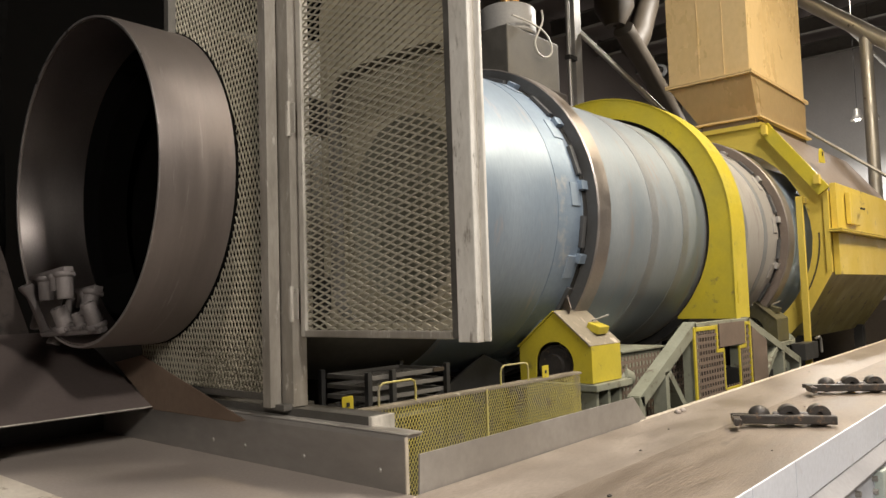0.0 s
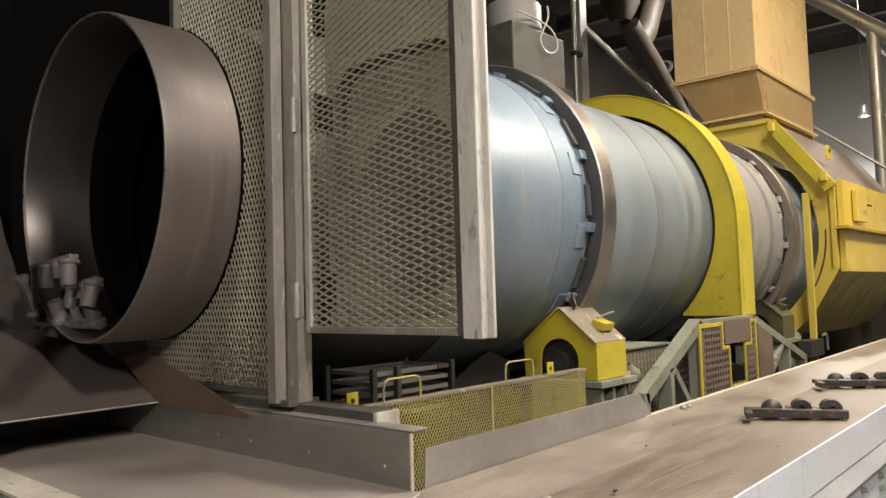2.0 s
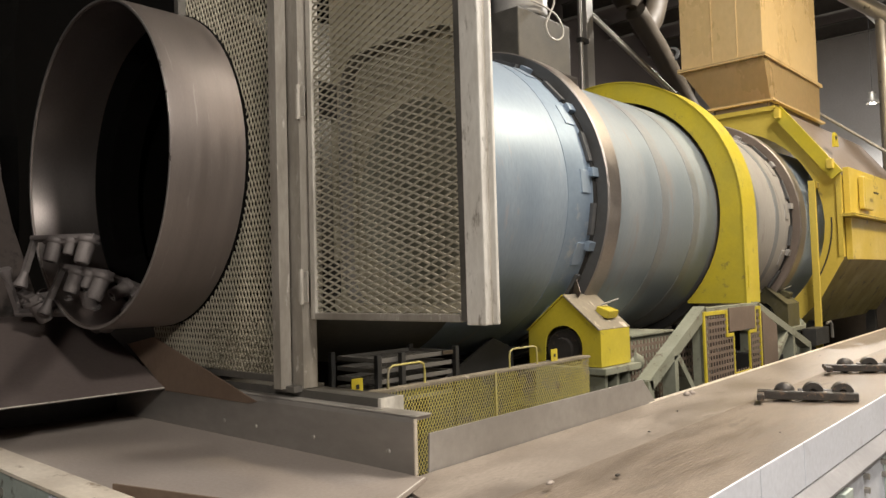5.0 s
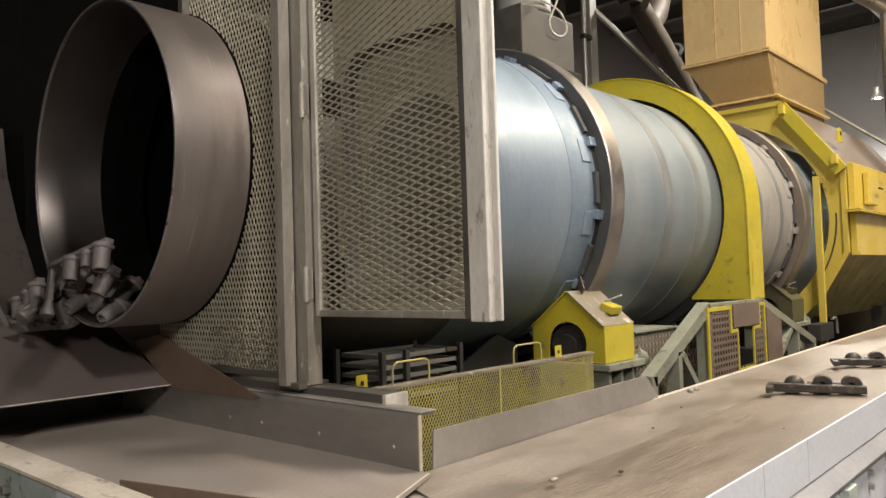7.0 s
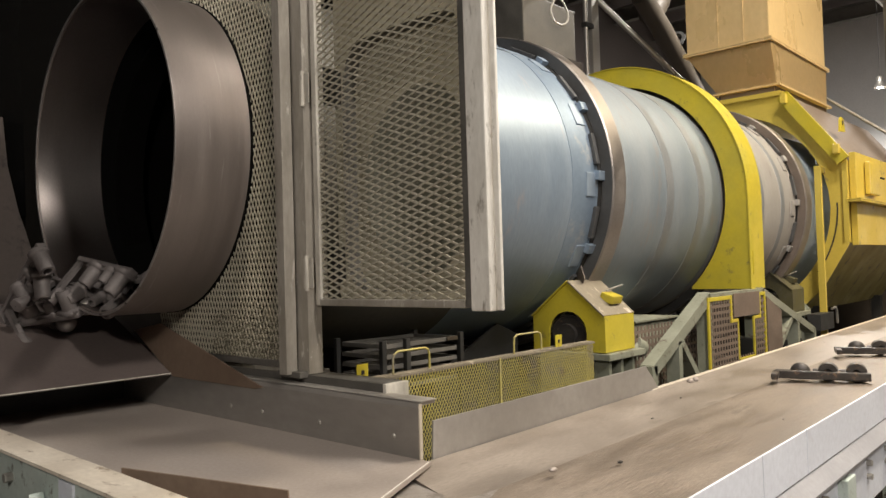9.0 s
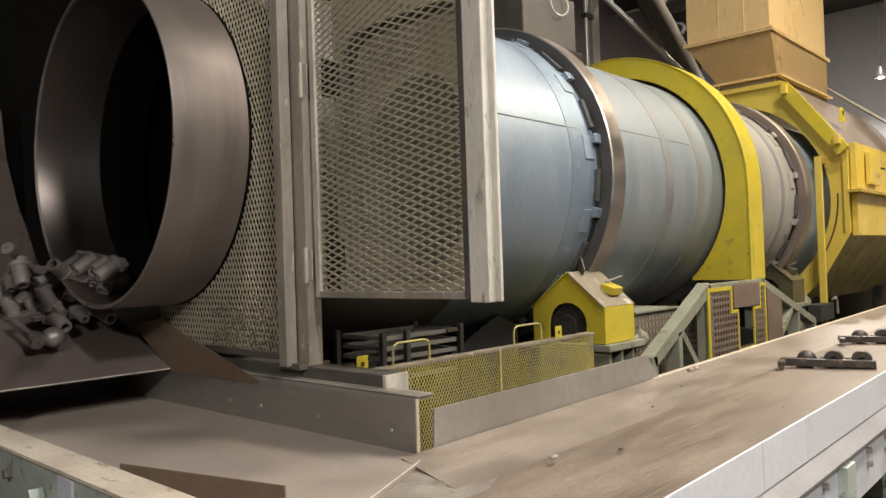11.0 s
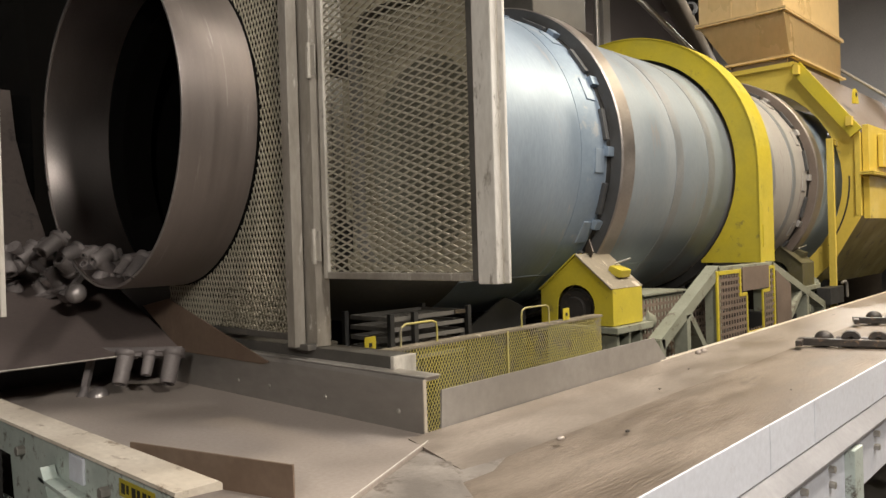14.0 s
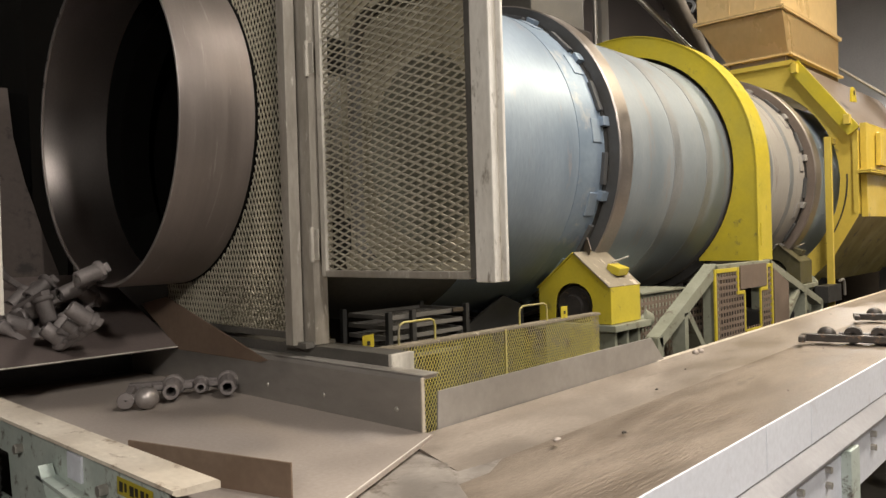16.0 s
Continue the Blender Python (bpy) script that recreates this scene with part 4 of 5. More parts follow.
    flat(bm, (0.765 - ox, 2.36 - oy, 0.96), (0.765 - ox, 2.14 - oy, 0.66), 0.05, 0.04, (1, 0, 0))
    part("strut", bm, PALE_GREEN, web, "slanting pale green strut")
    bm = bmesh.new()
    box(bm, (0.782 - ox, 2.12 - oy, 0.955), (0.7895 - ox, 2.22 - oy, 1.03), 0.002)
    part("pad", bm, WHITE_PAINT, web, "pale bare pad")
    for y in (2.62, 1.97):
        bm = bmesh.new()
        bar(bm, (0.765 - ox, y - oy, 0.97), (0.79 - ox, y - oy, 0.97), 0.016, 6)
        part("bolt", bm, GREY_STEEL, web)
    bm = bmesh.new()
    box(bm, (0.7885 - ox, 1.70 - oy, 0.975), (0.7895 - ox, 1.90 - oy, 1.02))
    plate = part("marked_strip", bm, YELLOW, web, "worn yellow strip with dark lettering")
    for k, w in enumerate((0.02, 0.012, 0.022, 0.016, 0.02, 0.012)):
        bm = bmesh.new()
        y = 1.885 - k * 0.03
        box(bm, (0.7872 - ox, y - w - oy, 0.984 + 0.004 * (k % 2)), (0.788 - ox, y - oy, 1.010))
        part("mark", bm, MARKER, plate)
    # springs and legs below
    for x, y in ((0.95, 1.9), (1.65, 1.9), (0.95, 3.6), (1.65, 3.6)):
        bm = bmesh.new()
        pts = [(x - ox + 0.05 * math.cos(k * 0.6), y - oy + 0.05 * math.sin(k * 0.6), 0.55 + k * 0.004) for k in range(100)]
        pipe(bm, pts, 0.008, 6)
        part("spring", bm, BLACK_STEEL, t, smooth=True)
        bm = bmesh.new()
        box(bm, (x - ox - 0.08, y - oy - 0.08, 0), (x - ox + 0.08, y - oy + 0.08, 0.55), 0.005)
        part("leg", bm, PALE_GREEN, t)
    return t


FEEDER = vibrating_feeder()


def vibrating_conveyor():
    t = thing("vibrating_conveyor", "long sand-dusted vibrating conveyor with white side panels", "conveyor", (3.0, 1.3, 0.0))
    ox, oy = 3.0, 1.3
    slope = 0.0103

    def lift(bm):
        for v in bm.verts:
            v.co.z += (v.co.x + ox - 3.46) * slope
    bm = bmesh.new()
    prism(bm, [(0.905 - oy, 0.930), (0.905 - oy, 0.955), (1.42 - oy, 0.943), (1.42 - oy, 0.930)], 0, 1.35 - ox, 14.0 - ox)
    lift(bm)
    part("bed", bm, BED, t, "bed rippled with brown sand dust")
    bm = bmesh.new()
    prism(bm, [(1.405 - oy, 0.930), (1.412 - oy, 0.9425), (1.746 - oy, 0.970), (1.746 - oy, 0.935)], 0, 1.57 - ox, 14.0 - ox)
    for v in bm.verts:
        if v.co.x < 0 and v.co.y + oy > 1.7:
            v.co.x += 0.09
    lift(bm)
    part("side_slope", bm, SLOPE_STEEL, t, "smooth sloping side plate of the bed")
    # far edge bead
    bm = bmesh.new()
    box(bm, (3.40 - ox, 1.745 - oy, 0.957), (14 - ox, 1.775 - oy, 0.972), 0.002)
    lift(bm)
    part("edge_strip", bm, RAIL_TOP, t, "pale worn edge strip")
    # side flange at the feed end
    bm = bmesh.new()
    prism(bm, [(1.83 - ox, 1.081), (3.345 - ox, 1.092), (3.475 - ox, 0.966), (3.47 - ox, 0.93), (1.822 - ox, 0.93)], 1, 1.752 - oy, 1.76 - oy, 0.001)
    part("side_flange", bm, FLANGE_STEEL, t, "brushed steel side flange")
    bm = bmesh.new()
    arc = [(1.70, 1.69), (1.66, 1.60), (1.60, 1.50), (1.52, 1.40), (1.46, 1.32), (1.41, 1.25), (1.30, 1.10), (1.20, 0.98)]
    prism(bm, [(x - ox, y - oy) for x, y in arc] + [(0.95 - ox, 0.98 - oy), (0.95 - ox, 1.36 - oy), (1.70 - ox, 1.70 - oy)], 2, 0.927, 0.932)
    part("entry_plate", bm, STAINED_PLATE, t, "worn stained entry plate")
    bm = bmesh.new()
    box(bm, (1.36 - ox, 1.36 - oy, 0.918), (1.85 - ox, 1.744 - oy, 0.9255))
    part("entry_floor", bm, STAINED_PLATE, t)
    # near side: white panels with joints
    x = 1.55
    for k, w in enumerate((0.95, 0.45, 1.3, 1.3, 1.3, 1.3, 1.3, 1.3, 1.3)):
        bm = bmesh.new()
        box(bm, (x - ox, 0.897 - oy, 0.80), (x + w - 0.006 - ox, 0.904 - oy, 0.963), 0.0015)
        lift(bm)
        part("white_panel", bm, WHITE_PAINT, t, "scuffed white painted side panel")
        x += w
    bm = bmesh.new()
    prism(bm, [(0.85 - oy, 0.742), (0.904 - oy, 0.797), (0.905 - oy, 0.785), (0.852 - oy, 0.730)], 0, 1.5 - ox, 14 - ox)
    lift(bm)
    part("drip_edge", bm, COOL_GREY, t, "grey bent lower edge")
    bm = bmesh.new()
    box(bm, (1.5 - ox, 0.884 - oy, 0.50), (14 - ox, 0.896 - oy, 0.74))
    lift(bm)
    lower = part("lower_web", bm, WHITE_PAINT, t, "scuffed white lower web")
    for k in range(20):
        for z in (0.62, 0.68):
            bm = bmesh.new()
            px = 2.1 + k * 0.32
            bar(bm, (px - ox, 0.862 - oy, z), (px - ox, 0.885 - oy, z), 0.014, 6)
            lift(bm)
            part("bolt", bm, GREY_STEEL, lower)
    for k in range(9):
        bm = bmesh.new()
        px = 2.45 + k * 0.8
        box(bm, (px - ox, 0.845 - oy, 0.42), (px + 0.12 - ox, 0.884 - oy, 0.71), 0.004)
        lift(bm)
        part("bracket", bm, PALE_GREEN, t, "chipped pale green bracket")
    for px in (2.0, 4.5, 7.0, 10.0, 13.0):
        for y in (0.95, 1.6):
            bm = bmesh.new()
            box(bm, (px - ox - 0.05, y - oy - 0.05, 0), (px - ox + 0.05, y - oy + 0.05, 0.93), 0.004)
            part("leg", bm, PALE_GREEN, t)
    # small grit lumps on the bed
    rnd = random.Random(9)
    bm = bmesh.new()
    for k in range(14):
        px, py = rnd.uniform(1.9, 7), rnd.uniform(0.95, 1.72)
        s = rnd.choice((0.004, 0.005, 0.006, 0.009))
        bmesh.ops.create_icosphere(bm, subdivisions=1, radius=s, matrix=Matrix.Translation((px - ox, py - oy, 0.957 + s * 0.3 + (px - 3.46) * slope)) @ Matrix.Diagonal((1.6, 1, 0.6, 1)))
    tagged(part("grit", bm, CASTING_DARK, t, "small grit lumps"), kind="stuff")
    bm = bmesh.new()
    bmesh.ops.create_icosphere(bm, subdivisions=2, radius=0.012, matrix=Matrix.Translation((1.945 - ox, 1.346 - oy, 0.955)) @ Matrix.Diagonal((1.6, 1, 0.6, 1)))
    part("lump", bm, PAN_STEEL, t, smooth=True)
    for dx in (0.0, 0.06):
        bm = bmesh.new()
        bmesh.ops.create_icosphere(bm, subdivisions=2, radius=0.018, matrix=Matrix.Translation((3.72 + dx - ox, 1.70 - oy, 0.975)) @ Matrix.Diagonal((1.1, 1, 0.9, 1)))
        part("lump", bm, PAN_STEEL, t, smooth=True)
    return t


CONVEYOR = vibrating_conveyor()


# ---- hood and duct at the far end ----
def hood():
    t = thing("drum_hood", "yellow sheet steel intake hood round the drum end", "hood", (8.6, AXIS_Y, 0))
    half = [(0.0, 3.43), (-0.69, 3.43), (-1.29, 2.62), (-1.29, 1.75), (-1.0, 1.25), (-0.75, 1.0), (0.0, 1.0)]
    n = 40

    # front plate with a round opening
    def edge(a):
        d = Vector((math.cos(a), math.sin(a)))
        best = 9.0
        pts = [(y, z - AXIS_Z) for y, z in half] + [(-y, z - AXIS_Z) for y, z in half[::-1]]
        for p, q in zip(pts, pts[1:]):
            p, q = Vector(p), Vector(q)
            e = q - p
            den = d.x * e.y - d.y * e.x
            if abs(den) < 1e-9:
                continue
            s = (p.x * e.y - p.y * e.x) / den
            u = (p.x * d.y - p.y * d.x) / den
            if s > 0 and -1e-6 <= u <= 1 + 1e-6:
                best = min(best, s)
        return d * best
    angles = sorted([2 * math.pi * k / n for k in range(n)] + [math.atan2(z - AXIS_Z, y) % (2 * math.pi) for y, z in half] + [math.atan2(z - AXIS_Z, -y) % (2 * math.pi) for y, z in half])
    bm = bmesh.new()
    k = len(angles)
    for i in range(k):
        a, b = angles[i], angles[(i + 1) % k]
        if abs(a - b) < 1e-4:
            continue
        p, q = edge(a), edge(b)
        r = 1.13
        prism(bm, [(p.x, p.y + AXIS_Z), (q.x, q.y + AXIS_Z), (r * math.cos(b), r * math.sin(b) + AXIS_Z), (r * math.cos(a), r * math.sin(a) + AXIS_Z)], 0, 0.0, 0.006)
    bmesh.ops.remove_doubles(bm, verts=bm.verts[:], dist=0.0005)
    part("front_plate", bm, HOOD_YELLOW, t)
    # rim bars along the front edge
    for s in (-1, 1):
        for (y0, z0), (y1, z1) in zip(half[:4], half[1:5]):
            bm = bmesh.new()
            flat(bm, (-0.04, y0 if s < 0 else -y0, z0), (-0.04, y1 if s < 0 else -y1, z1), 0.05, 0.02, (1, 0, 0))
            part("rim_bar", bm, HOOD_YELLOW, t)
    # side walls, roof slopes, hopper
    L = 3.6
    for s in (1, -1):
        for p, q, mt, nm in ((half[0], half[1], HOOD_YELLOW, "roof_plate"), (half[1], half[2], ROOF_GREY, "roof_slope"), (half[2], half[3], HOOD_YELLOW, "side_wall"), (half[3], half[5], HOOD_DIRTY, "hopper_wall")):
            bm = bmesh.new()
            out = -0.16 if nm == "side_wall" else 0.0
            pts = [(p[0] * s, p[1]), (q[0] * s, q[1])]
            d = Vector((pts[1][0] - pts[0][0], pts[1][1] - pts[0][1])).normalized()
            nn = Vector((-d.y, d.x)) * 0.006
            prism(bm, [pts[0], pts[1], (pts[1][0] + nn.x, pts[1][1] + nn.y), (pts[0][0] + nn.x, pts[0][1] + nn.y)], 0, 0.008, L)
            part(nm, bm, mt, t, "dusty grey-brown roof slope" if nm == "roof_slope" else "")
    # boxed side with flange, inspection door and lifting lug
    for lo, hi, nm in (((0.10, -1.36, 1.72), (L, -1.30, 2.165), "side_box"), ((0.10, -1.36, 2.215), (L, -1.30, 2.70), "side_box"), ((-0.06, -1.44, 2.17), (L, -1.30, 2.185), "flange"), ((-0.06, -1.44, 2.19), (L, -1.30, 2.205), "flange")):
        bm = bmesh.new()
        box(bm, lo, hi, 0.004)
        part(nm, bm, HOOD_YELLOW, t)
    bm = bmesh.new()
    box(bm, (0.42, -1.42, 2.27), (0.47, -1.37, 2.62), 0.008)
    box(bm, (0.49, -1.42, 2.27), (0.85, -1.37, 2.62), 0.012)
    part("inspection_door", bm, HOOD_YELLOW, t, "small yellow inspection door")
    bm = bmesh.new()
    bar(bm, (0.66, -1.47, 2.45), (0.80, -1.47, 2.45), 0.012, 8)
    part("door_latch", bm, BLACK_STEEL, t)
    bm = bmesh.new()
    prism(bm, [(0.53, 3.00), (0.55, 3.13), (0.59, 3.17), (0.67, 3.16), (0.74, 3.02)], 1, -1.12, -1.10)
    lugp = part("lifting_lug", bm, YELLOW, t, "yellow lifting lug with a hole")
    bm = bmesh.new()
    bmesh.ops.create_cone(bm, cap_ends=True, segments=16, radius1=0.028, radius2=0.028, depth=0.004, matrix=Matrix.Translation((0.63, -1.1225, 3.11)) @ Matrix.Rotation(radians(90), 4, "X"))
    part("hole", bm, BLACK_STEEL, lugp)
    # diagonal hinged flap bar on the slope
    bm = bmesh.new()
    flat(bm, (-0.1, -0.72, 3.38), (-0.1, -1.30, 2.60), 0.13, 0.05, (1, 0, 0))
    part("flap_bar", bm, YELLOW, t)
    for y, z in ((-0.75, 3.33), (-1.25, 2.72), (0.1, 3.42), (0.16, 3.42)):
        bm = bmesh.new()
        box(bm, (-0.19, y - 0.03, z - 0.05), (-0.12, y + 0.03, z + 0.05), 0.006)
        part("clamp", bm, HOOD_YELLOW, t)
    # curved dark slot
    bm = bmesh.new()
    lathe(bm, [(-0.006, 1.19), (-0.006, 1.205), (-0.001, 1.205), (-0.001, 1.19)], 24, radians(178), radians(215))
    for v in bm.verts:
        v.co.z += AXIS_Z
    part("slot", bm, BLACK_STEEL, t)
    for x in (0.5, 3.2):
        for y in (-0.8, 0.8):
            bm = bmesh.new()
            box(bm, (x - 0.06, y - 0.06, 0), (x + 0.06, y + 0.06, 1.05), 0.005)
            part("leg", bm, BLACK_STEEL, t)
    # stay post in front
    s = thing("stay_post", "yellow rectangular steel stay post with top arm", "post", (8.42, 2.38, 0))
    for lo, hi in (((-0.02, -0.033, 0.0), (0.02, 0.033, 2.56)), ((0.021, -0.025, 2.49), (0.34, 0.025, 2.55)), ):
        bm = bmesh.new()
        box(bm, lo, hi, 0.004)
        part("tube", bm, HOOD_YELLOW, s)
    bm = bmesh.new()
    box(bm, (-0.38, -0.08, 0.86), (0.06, 0.05, 1.03), 0.006)
    part("base_box", bm, BLACK_STEEL, s, "black base box of the post")
    bm = bmesh.new()
    pipe(bm, [(0.08, -0.06, 1.06), (0.20, -0.06, 1.07), (0.24, -0.06, 1.03), (0.25, -0.06, 0.9)], 0.014)
    part("hook", bm, GREY_STEEL, s, "bent grey rod", True)


hood()


def duct():
    t = thing("exhaust_duct", "tall beige rectangular exhaust duct above the hood", "duct", (9.88, 3.44, 3.43))
    # straight shaft
    z0 = 0.70
    for name, lo, hi in (("shaft_wall", (-1.06, -0.49, z0), (1.05, -0.484, 6.5)), ("shaft_wall", (-1.06, 0.484, z0), (1.05, 0.49, 6.5)), ("shaft_wall", (-1.06, -0.483, z0), (-1.054, 0.483, 6.5)), ("shaft_wall", (1.044, -0.483, z0), (1.05, 0.483, 6.5))):
        bm = bmesh.new()
        box(bm, lo, hi)
        part(name, bm, BEIGE, t)
    for z, d in ((0.675, 0.03), (0.70, 0.03)):
        bm = bmesh.new()
        for lo, hi in (((-1.10, -0.53, z), (1.11, -0.491, z + 0.02)), ((-1.10, 0.491, z), (1.11, 0.53, z + 0.02)), ((-1.10, -0.49, z), (-1.061, 0.49, z + 0.02)), ((1.051, -0.49, z), (1.11, 0.49, z + 0.02))):
            box(bm, lo, hi, 0.002)
        part("flange", bm, BEIGE, t, "bolted angle flange")
    # tapered transition
    top = [(-1.06, -0.50), (1.06, -0.50), (1.06, 0.49), (-1.06, 0.49)]
    bot = [(-0.96, -0.52), (0.96, -0.52), (0.96, 0.18), (-0.96, 0.18)]
    for i in range(4):
        a, b, c, d = top[i], top[(i + 1) % 4], bot[(i + 1) % 4], bot[i]
        bm = bmesh.new()
        vs = [bm.verts.new((*a, 0.674)), bm.verts.new((*b, 0.674)), bm.verts.new((*c, 0.19)), bm.verts.new((*d, 0.19))]
        f = bm.faces.new(vs)
        bmesh.ops.solidify(bm, geom=[f], thickness=0.005)
        part("transition_wall", bm, BEIGE, t)
    bm = bmesh.new()
    for lo, hi in (((-1.01, -0.57, 0.16), (1.01, -0.515, 0.185)), ((-1.01, 0.15, 0.16), (1.01, 0.21, 0.185)), ((-1.01, -0.515, 0.16), (-0.955, 0.15, 0.185)), ((0.955, -0.515, 0.16), (1.01, 0.15, 0.185))):
        box(bm, lo, hi, 0.002)
    part("flange", bm, BEIGE, t, "bolted angle flange")
    bm = bmesh.new()
    for lo, hi in (((-0.96, -0.51, 0.0), (0.96, -0.50, 0.159)), ((-0.96, 0.14, 0.0), (0.96, 0.15, 0.159)), ((-0.96, -0.49, 0.0), (-0.95, 0.13, 0.159)), ((0.95, -0.49, 0.0), (0.96, 0.13, 0.159))):
        box(bm, lo, hi)
    part("neck", bm, ROOF_GREY, t)
    for y in (-0.2, 0.1):
        bm = bmesh.new()
        box(bm, (-1.068, y - 0.006, z0 + 0.03), (-1.061, y + 0.006, 6.4))
        part("seam", bm, BEIGE, t)


duct()


# ---- behind and beyond the drum ----
def background():
    t = thing("drive_unit", "pale grey cylindrical drive housing on a dusty box with cable loop", "machine", (7.6, 5.5, 0))
    bm = bmesh.new()
    lathe(bm, [(4.88, 0.02), (4.88, 0.34), (4.90, 0.36), (5.20, 0.36), (5.23, 0.34), (5.23, 0.02)], 40)
    bmesh.ops.rotate(bm, verts=bm.verts[:], cent=(0, 0, 0), matrix=Matrix.Rotation(radians(-90), 3, "Y"))
    part("housing", bm, PLASTIC_GREY, t, "pale grey round housing", True)
    bm = bmesh.new()
    box(bm, (-0.5, -0.35, 4.2), (0.62, 0.4, 4.86), 0.02)
    part("gear_box", bm, BEAM_STEEL, t)
    bm = bmesh.new()
    box(bm, (-0.55, -0.4, 0.0), (0.7, 0.5, 4.2), 0.02)
    part("tower", bm, DARK_WALL, t)
    for dx in (-0.16, 0.02):
        bm = bmesh.new()
        bar(bm, (dx, -0.1, 5.23), (dx, -0.1, 5.7), 0.05, 12)
        bar(bm, (dx, -0.1, 5.3), (dx, -0.1, 5.36), 0.075, 6)
        part("fitting", bm, COPPER, t, "brass pipe fitting", True)
    bm = bmesh.new()
    loop = [(0.22, -0.38, 5.2), (0.2, -0.4, 5.05), (0.06, -0.42, 4.86), (-0.02, -0.42, 4.72), (0.04, -0.42, 4.60), (0.2, -0.42, 4.58), (0.34, -0.42, 4.66), (0.34, -0.42, 4.78), (0.2, -0.42, 4.9), (-0.1, -0.40, 4.96), (-0.4, -0.36, 4.98)]
    loop = [Vector(p) for p in loop]
    fine = []
    for a, b, c, d in zip([loop[0]] + loop, loop, loop[1:], loop[2:] + [loop[-1]]):
        for k in range(5):
            u = k / 5
            fine.append(0.5 * ((2 * b) + (c - a) * u + (2 * a - 5 * b + 4 * c - d) * u * u + (3 * b - a - 3 * c + d) * u ** 3))
    pipe(bm, fine + [loop[-1]], 0.012, 8)
    part("cable", bm, CABLE, t, "looped white cable", True)

    c = thing("conduit_column", "grey steel column with clamped conduit", "column", (10.04, 6.0, 0))
    bm = bmesh.new()
    box(bm, (-0.10, -0.08, 0), (0.10, 0.08, 11), 0.01)
    part("column", bm, GREY_STEEL, c)
    bm = bmesh.new()
    bar(bm, (-0.24, -0.05, 0), (-0.24, -0.05, 11), 0.035, 12)
    part("conduit", bm, GREY_STEEL, c, smooth=True)
    for z in (3.6, 5.2, 6.2):
        bm = bmesh.new()
        box(bm, (-0.29, -0.10, z), (-0.08, 0.0, z + 0.07), 0.008)
        part("clamp", bm, BLACK_STEEL, c)
    b = thing("brace_pipe", "pale diagonal brace pipe behind the gear housing", "pipe", (10.5, 5.5, 0))
    bm = bmesh.new()
    bar(bm, (-0.38, 0.5, 5.78), (0.45, -0.5, 4.4), 0.045, 12)
    part("brace", bm, GREY_STEEL, b, smooth=True)
    bm = bmesh.new()
    box(bm, (0.38, -0.56, 0.0), (0.50, -0.44, 4.42), 0.01)
    part("prop", bm, BLACK_STEEL, b)

    d = thing("dust_pipe", "dusty ochre and grey bent dust extraction pipe", "pipe", (16.3, 8.0, 0))
    bm = bmesh.new()
    pipe(bm, [(-0.7, 0, 7.7), (0.3, 0, 7.1), (1.0, 0, 6.6), (2.4, 0, 5.6), (3.5, 0, 4.8)], 0.24, 20)
    part("lower_pipe", bm, OCHRE, d, "ochre pipe", True)
    bm = bmesh.new()
    pipe(bm, [(1.2, 0.2, 11), (1.15, 0.2, 9.4), (1.0, 0.2, 8.8), (0.7, 0.2, 8.3), (0.5, 0.2, 7.9), (0.1, 0.2, 7.5)], 0.30, 20)
    part("bend", bm, OCHRE, d, "dull brown bend", True)
    bm = bmesh.new()
    lathe(bm, [(7.75, 0.05), (7.75, 0.22), (8.15, 0.45), (8.9, 0.45), (8.9, 0.05)], 24)
    bmesh.ops.rotate(bm, verts=bm.verts[:], cent=(0, 0, 0), matrix=Matrix.Rotation(radians(-90), 3, "Y"))
    bmesh.ops.translate(bm, verts=bm.verts[:], vec=(-0.9, 0.1, 0))
    part("hopper", bm, OCHRE, d, "ochre cone hopper", True)
    bm = bmesh.new()
    lathe(bm, [(7.0, 0.23), (7.0, 0.30), (7.06, 0.30), (7.06, 0.23)], 24)
    bmesh.ops.rotate(bm, verts=bm.verts[:], cent=(0, 0, 0), matrix=Matrix.Rotation(radians(35), 3, "Y"))
    bmesh.ops.translate(bm, verts=bm.verts[:], vec=(-4.9, 0.0, 11.0))
    part("collar", bm, BLACK_STEEL, d)

    p = thing("roof_pipe", "large galvanised pipe with a vertical drop", "pipe", (14.0, 2.76, 0))
    bm = bmesh.new()
    pipe(bm, [(0, 3.6, 9.0), (0, 0.94, 6.68), (0, -0.3, 5.6), (0, -1.6, 4.5)], 0.13, 16)
    part("sloping_pipe", bm, GREY_STEEL, p, smooth=True)
    bm = bmesh.new()
    bar(bm, (0, 0.0, 0.0), (0, 0.0, 5.75), 0.10, 16)
    part("drop_pipe", bm, GREY_STEEL, p, smooth=True)
    h = thing("guy_rod", "thin pale sloping rod beside the hood", "rod", (13.0, 3.1, 0))
    bm = bmesh.new()
    bar(bm, (0, 0.9, 4.55), (0, -1.1, 2.92), 0.025, 8)
    part("rod", bm, GREY_STEEL, h)
    bm = bmesh.new()
    box(bm, (-0.05, -1.15, 0), (0.05, -1.05, 2.95), 0.005)
    part("stanchion", bm, BLACK_STEEL, h)
    for k in range(7):
        x = 12 + 3 * k
        g = thing("roof_beam", "grey steel roof beam", "beam", (x, 3, 10.2), "roof beams")
        bm = bmesh.new()
